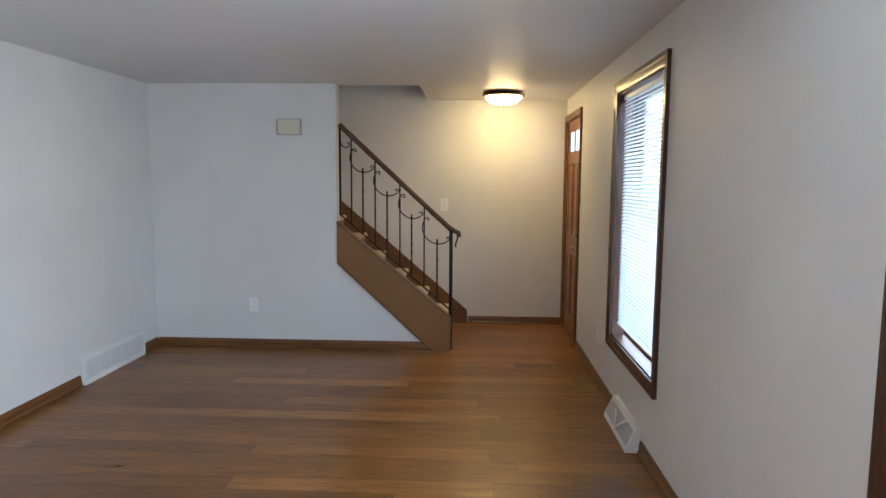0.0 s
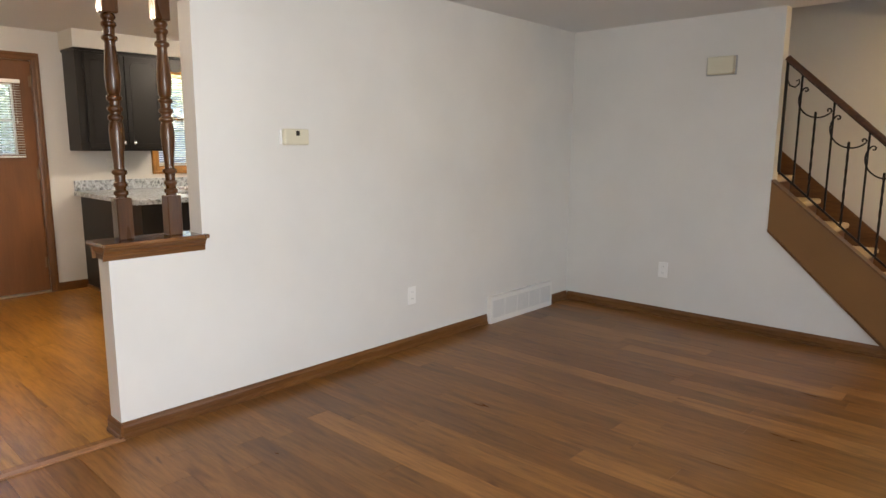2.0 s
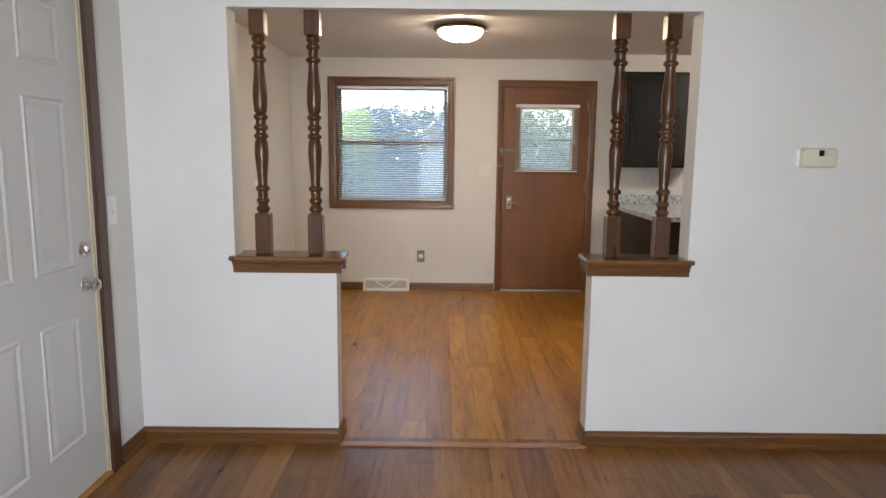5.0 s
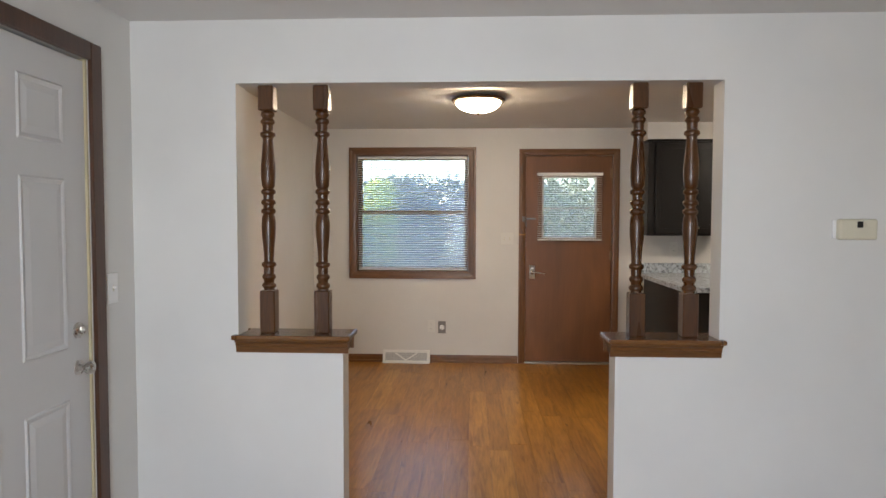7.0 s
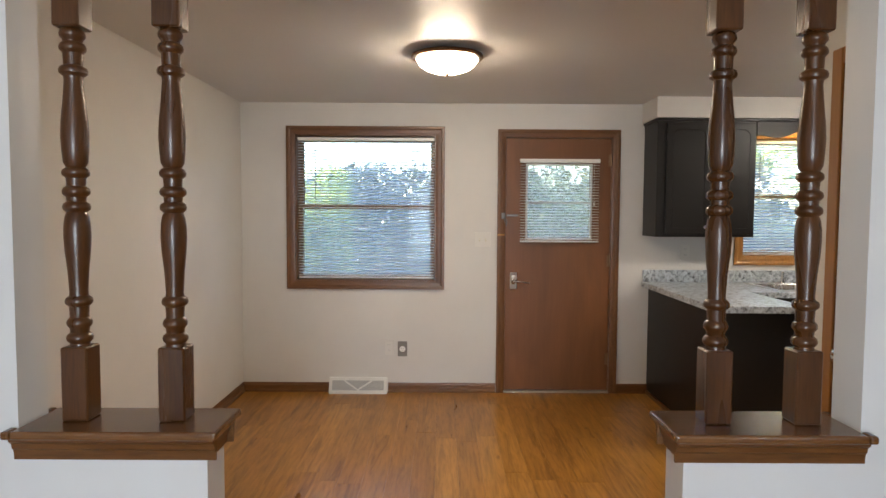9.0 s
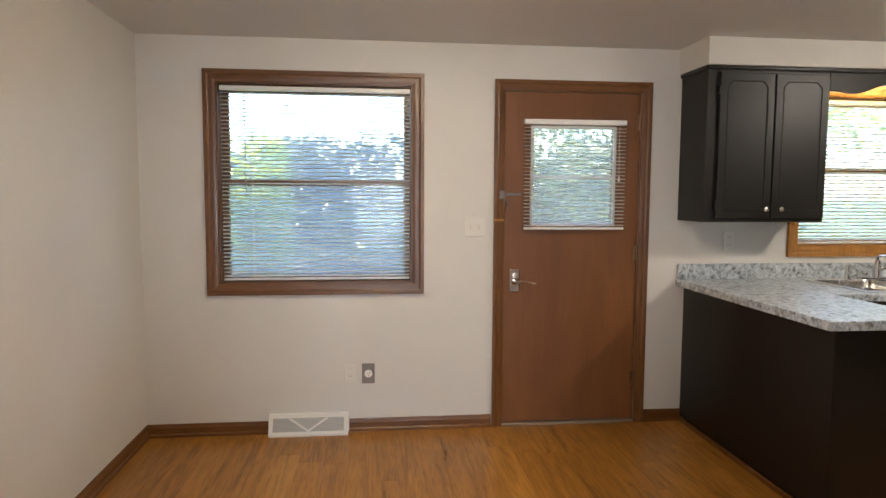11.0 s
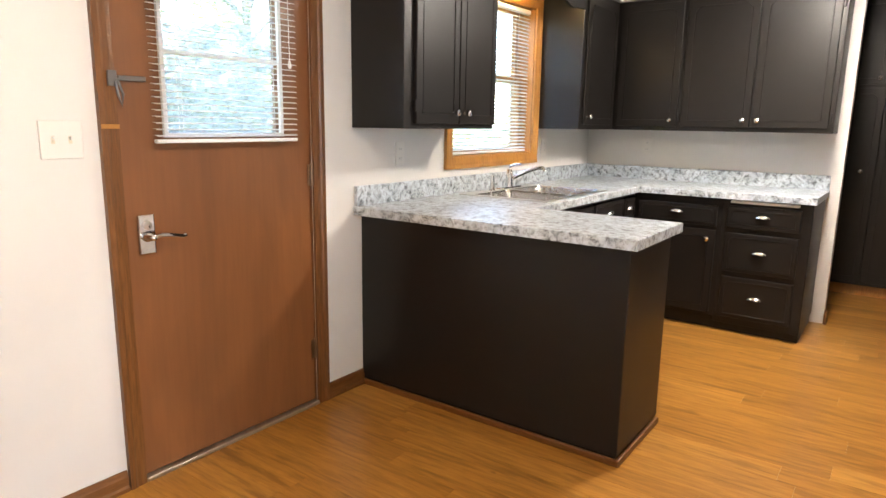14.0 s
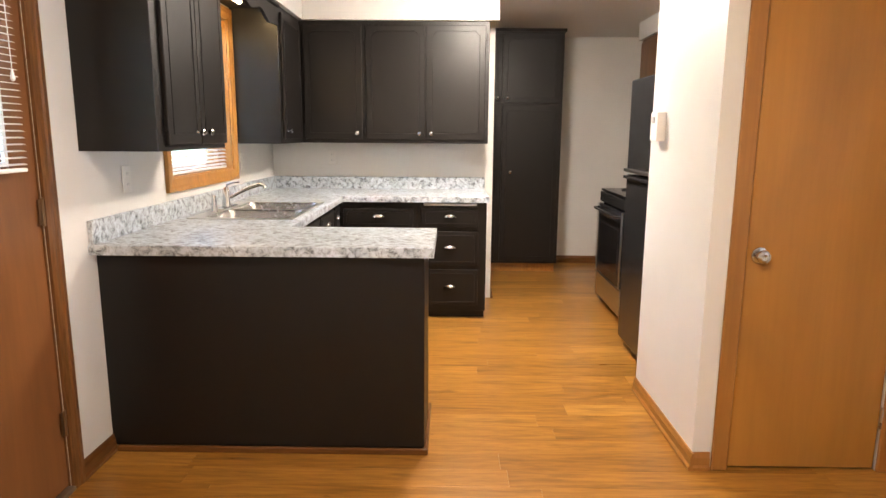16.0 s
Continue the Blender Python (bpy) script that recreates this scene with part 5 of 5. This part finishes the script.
# pantry
pn = root("pantry_cabinet", (-4.14, 6.7, 0), "tall black-brown pantry cabinet with four doors and chrome knobs", "cabinet")
part("body", boxes((-4.69, -3.557, 6.430, BACK, 0.095, CEIL - 0.03), bevel=0.002), CABINET, pn)
part("toe_kick", boxes((-4.69, -3.567, 6.500, BACK, 0, 0.095)), OAK, pn, "light wood toe kick")
part("crown", boxes((-4.69, -3.54, 6.408, BACK, CEIL - 0.03, CEIL), bevel=0.004), CABINET, pn)
for a, b, side in ((-4.67, -4.1265, -1), (-4.1235, -3.585, 1)):
    f = cab_front(pn, "y", 6.430, -1, a, b, 1.630, 2.245)
    small_knob(f, "y", 6.412, -1, -4.125 + side * 0.047, 1.675)
    f = cab_front(pn, "y", 6.430, -1, a, b, 0.120, 1.605)
    small_knob(f, "y", 6.412, -1, -4.125 + side * 0.092, 0.985)

# refrigerator
fr = root("refrigerator", (-3.05, 3.91, 0), "black top-freezer refrigerator beside the closet wall", "refrigerator")
part("body", boxes((-3.425, -2.640, 3.535, 4.290, 0.03, 1.665), bevel=0.006, seg=2), APPLIANCE, fr)
for z0_, z1_, nm in ((1.118, 1.672, "freezer_door"), (0.060, 1.105, "fridge_door")):
    dd = part(nm, boxes((-3.500, -3.430, 3.533, 4.292, z0_, z1_), bevel=0.012, seg=3), APPLIANCE, fr)
    bm = boxes((-3.526, -3.502, 3.55, 4.275, *((1.122, 1.142) if z0_ > 1 else (1.080, 1.100))), bevel=0.006, seg=2)
    part("handle", bm, LATCH_GREY if z0_ > 1 else APPLIANCE, dd, "grey edge handle")
part("kick_grille", boxes((-3.44, -3.39, 3.55, 4.275, 0.0, 0.055)), APPLIANCE, fr)

# range
sv = root("range", (-3.03, 5.13, 0), "black electric range with steel trim and coil burners", "stove")
part("body", boxes((-3.340, -2.640, 4.752, 5.510, 0.02, 0.895), bevel=0.004), APPLIANCE, sv)
part("cooktop", boxes((-3.365, -2.640, 4.750, 5.512, 0.897, 0.915), bevel=0.006, seg=2), APPLIANCE, sv)
od = part("oven_door", boxes((-3.382, -3.342, 4.756, 5.506, 0.245, 0.800), bevel=0.006, seg=2), APPLIANCE, sv)
part("oven_window", boxes((-3.385, -3.381, 4.85, 5.41, 0.34, 0.66), bevel=0.001), BLACK_GLASS, od, "dark oven glass")
for a, b in ((4.756, 4.778), (5.484, 5.506)):
    part("edge_trim", boxes((-3.388, -3.378, a, b, 0.245, 0.800), bevel=0.003), STEEL, od, "steel edge trim")
bm = bmesh.new()
tube(bm, [(-3.382, 4.80, 0.765), (-3.425, 4.82, 0.765), (-3.430, 5.13, 0.765), (-3.425, 5.44, 0.765), (-3.382, 5.46, 0.765)], 0.011, 10)
part("handle", bm, APPLIANCE, od, smooth=True)
part("drawer", boxes((-3.380, -3.342, 4.756, 5.506, 0.045, 0.232), bevel=0.006, seg=2), STEEL, sv, "steel storage drawer front")
part("control_strip", boxes((-3.372, -3.342, 4.756, 5.506, 0.812, 0.893), bevel=0.004), APPLIANCE, sv)
part("back_guard", boxes((-2.70, -2.640, 4.752, 5.510, 0.917, 1.09), bevel=0.008, seg=2), APPLIANCE, sv)
for bx, by, br in ((-3.18, 4.94, 0.095), (-3.18, 5.32, 0.075), (-2.86, 4.94, 0.075), (-2.86, 5.32, 0.095)):
    bm = bmesh.new()
    pts = [(bx + r * math.cos(w), by + r * math.sin(w), 0.922) for w, r in ((k * 0.35, br * (0.15 + 0.85 * k / 72)) for k in range(73))]
    tube(bm, pts, 0.005, 6)
    part("coil_burner", bm, IRON, sv, smooth=True)

c = root("wall_cabinet", (-2.78, 4.0, 1.80), "black-brown wall cabinet above the refrigerator", "cabinet")
part("body", boxes((-2.945, KX1, 3.565, 4.72, 1.800, 2.150), bevel=0.002), CABINET, c)
for a, b in ((3.60, 4.13), (4.14, 4.69)):
    cab_front(c, "x", -2.945, -1, a, b, 1.82, 2.12)
c = root("wall_cabinet", (-2.78, 5.3, 1.50), "brown wall cabinet above the range", "cabinet")
part("body", boxes((-2.945, KX1, 4.725, 6.05, 1.520, 2.150), bevel=0.002), TRIM_Z, c)
for a, b in ((4.75, 5.17), (5.18, 5.60), (5.61, 6.03)):
    bm = boxes((-2.963, -2.945, a, b, 1.54, 2.12), bevel=0.004)
    f = part("door", bm, TRIM_Z, c)

# ---- outside, seen through the panes ----


def leaves(n, region, size, rng):
    """Many small folded leaves scattered by a region function."""
    verts, faces = [], []
    while len(faces) < 2 * n:
        p = region(rng)
        if p is None:
            continue
        r = Matrix.Rotation(rng.uniform(0, 6.28), 3, "Z") @ Matrix.Rotation(rng.uniform(-1.2, 1.2), 3, "X") @ Matrix.Rotation(rng.uniform(-1, 1), 3, "Y")
        s = size * rng.uniform(0.6, 1.3)
        k = len(verts)
        for q in ((0, -1, 0), (0.45, 0, 0.12), (0, 1, 0), (-0.45, 0, 0.12)):
            verts.append(tuple(Vector(p) + r @ (Vector(q) * s)))
        faces += [(k, k + 1, k + 2), (k, k + 2, k + 3)]
    return verts, faces


def leaf_mesh(name, n, region, size, seed, material):
    rng = random.Random(seed)
    v, f = leaves(n, region, size, rng)
    me = bpy.data.meshes.new(name)
    me.from_pydata(v, [], f)
    me.materials.append(material)
    return me


def bush(name, base, rx, ry, h, n, size, seed, material, label, group="", taper=0.55):
    b = root(name, base, label, "shrub", group)
    rng0 = random.Random(seed)
    lumps = [(rng0.uniform(-0.7, 0.7) * rx, rng0.uniform(-0.7, 0.7) * ry, rng0.uniform(0.15, 0.85) * h, rng0.uniform(0.35, 0.6)) for _ in range(24)]

    def region(rng):
        lx, ly, lz, lr = rng.choice(lumps)
        a, z = rng.uniform(0, 6.283), rng.uniform(-1, 1)
        s = math.sqrt(1 - z * z)
        k = rng.uniform(0.75, 1.0)
        t = max(0.25, 1 - lz / h * taper)
        p = (lx * t + lr * rx * k * s * math.cos(a) * t, ly * t + lr * ry * k * s * math.sin(a) * t, lz + lr * k * z * h * 0.45)
        return p if 0.02 < p[2] < h else None

    ob = new("crown", leaf_mesh("crown", n, region, size, seed, material))
    ob.parent = b
    for k in range(3):
        bm = bmesh.new()
        lathe(bm, (base[0] + 0.12 * (k - 1), base[1] + 0.1 * (k % 2), base[2]), (0.1 * (k - 1), 0.1, 1), [(0, 0.05), (h * 0.4, 0.03), (h * 0.75, 0.008)], 8)
        part("stem", bm, BARK, b, smooth=True)
    return b


for k, yy in enumerate((-4.4, -3.2, -2.0, -0.8, 0.4, 1.6, 2.8, 4.0, 5.2)):
    bush("hedge_bush", (-10.9 + 0.25 * (k % 3), yy, -0.30), 1.15, 1.35, 2.42 + 0.12 * (k % 3), 10000, 0.07, 40 + k, HEDGE, "dense dark green hedge bush behind the house", "hedge behind the house", 0.15)
bush("shrub", (-8.35, -0.27, -0.30), 0.55, 0.62, 2.25, 5200, 0.045, 90, SHRUB, "bright yellow-green upright shrub outside the dining window")


def tree(x, y, h, seed):
    tr = root("tree", (x, y, -0.30), "leafy green tree beyond the hedge", "tree", "trees beyond the hedge")
    rng = random.Random(seed)
    bm = bmesh.new()
    lathe(bm, (x, y, -0.30), (0.03, 0.02, 1), [(0, 0.24), (0.3, 0.19), (h * 0.45, 0.12), (h * 0.8, 0.03)], 10)
    for k in range(7):
        a = rng.uniform(0, 6.28)
        z = h * rng.uniform(0.35, 0.6)
        tube(bm, [(x, y, z), (x + math.cos(a) * 0.7, y + math.sin(a) * 0.7, z + 0.6), (x + math.cos(a) * 1.6, y + math.sin(a) * 1.6, z + 1.5)], 0.045, 6)
    part("trunk", bm, BARK, tr, smooth=True)
    lumps = [(rng.uniform(-1.7, 1.7), rng.uniform(-1.9, 1.9), rng.uniform(0.42, 0.95) * h, rng.uniform(0.5, 1.0)) for _ in range(22)]

    def region(g):
        lx, ly, lz, lr = g.choice(lumps)
        return (lx + g.gauss(0, 0.45) * lr, ly + g.gauss(0, 0.45) * lr, lz + g.gauss(0, 0.4) * lr)

    ob = new("crown", leaf_mesh("crown", 5200, region, 0.10, seed, SHRUB))
    ob.parent = tr


tree(-17.0, 10.5, 6.2, 5)
bush("shrub", (-10.3, 3.05, -0.30), 1.1, 1.7, 2.9, 5200, 0.065, 91, GARDEN, "tall green leafy shrub outside the rear door")
tree(-17.5, -6.5, 5.6, 6)

setting("pavement", boxes((1.6, 5.5, -6, 30, -0.30, -0.28)), CONCRETE, "pale concrete walk in front of the house", "pavement")

# ---- floors: planks laid along x ----


def plank_mesh(length, width, material):
    bm = bmesh.new()
    e, t = 0.0005, 0.0005
    g = 0.00025
    a = [bm.verts.new(p) for p in ((g, g, -t), (length - g, g, -t), (length - g, width - g, -t), (g, width - g, -t))]
    b = [bm.verts.new(p) for p in ((g + e, g + e, 0), (length - g - e, g + e, 0), (length - g - e, width - g - e, 0), (g + e, width - g - e, 0))]
    c = [bm.verts.new(v.co - Vector((0, 0, 0.005))) for v in a]
    bm.faces.new(b)
    for k in range(4):
        bm.faces.new((a[k], a[(k + 1) % 4], b[(k + 1) % 4], b[k]))
        bm.faces.new((c[k], c[(k + 1) % 4], a[(k + 1) % 4], a[k]))
    return as_mesh("plank", bm, material)


def plank_floor(name, x0, x1, y0, y1, material, label, seed):
    base = setting(name, boxes((x0, x1, y0, y1, -0.12, -0.0062)), painted(name + "_underlay", (0.05, 0.03, 0.02), 0.9), label, "floor")
    rng = random.Random(seed)
    width, length = 0.130, 1.28
    shared = {}
    y = y0
    while y < y1 - 0.01:
        w = min(width, y1 - y)
        x = x0 - rng.uniform(0.05, length - 0.25)
        while x < x1 - 0.01:
            a, b = max(x, x0), min(x + length, x1)
            key = (round(b - a, 3), round(w, 3))
            if key not in shared:
                shared[key] = plank_mesh(*key, material)
            p = new("plank", shared[key])
            p.parent = base
            p.location = (a, y, 0)
            x += length
        y += w


plank_floor("floor_living", LX0 - 0.06, LX1 + 0.0, SOUTH - 0.05, FOYER, FLOOR_LIVING_DIM, "medium brown wood-plank floor laid across the living room, colour darkened for dim light", 3)
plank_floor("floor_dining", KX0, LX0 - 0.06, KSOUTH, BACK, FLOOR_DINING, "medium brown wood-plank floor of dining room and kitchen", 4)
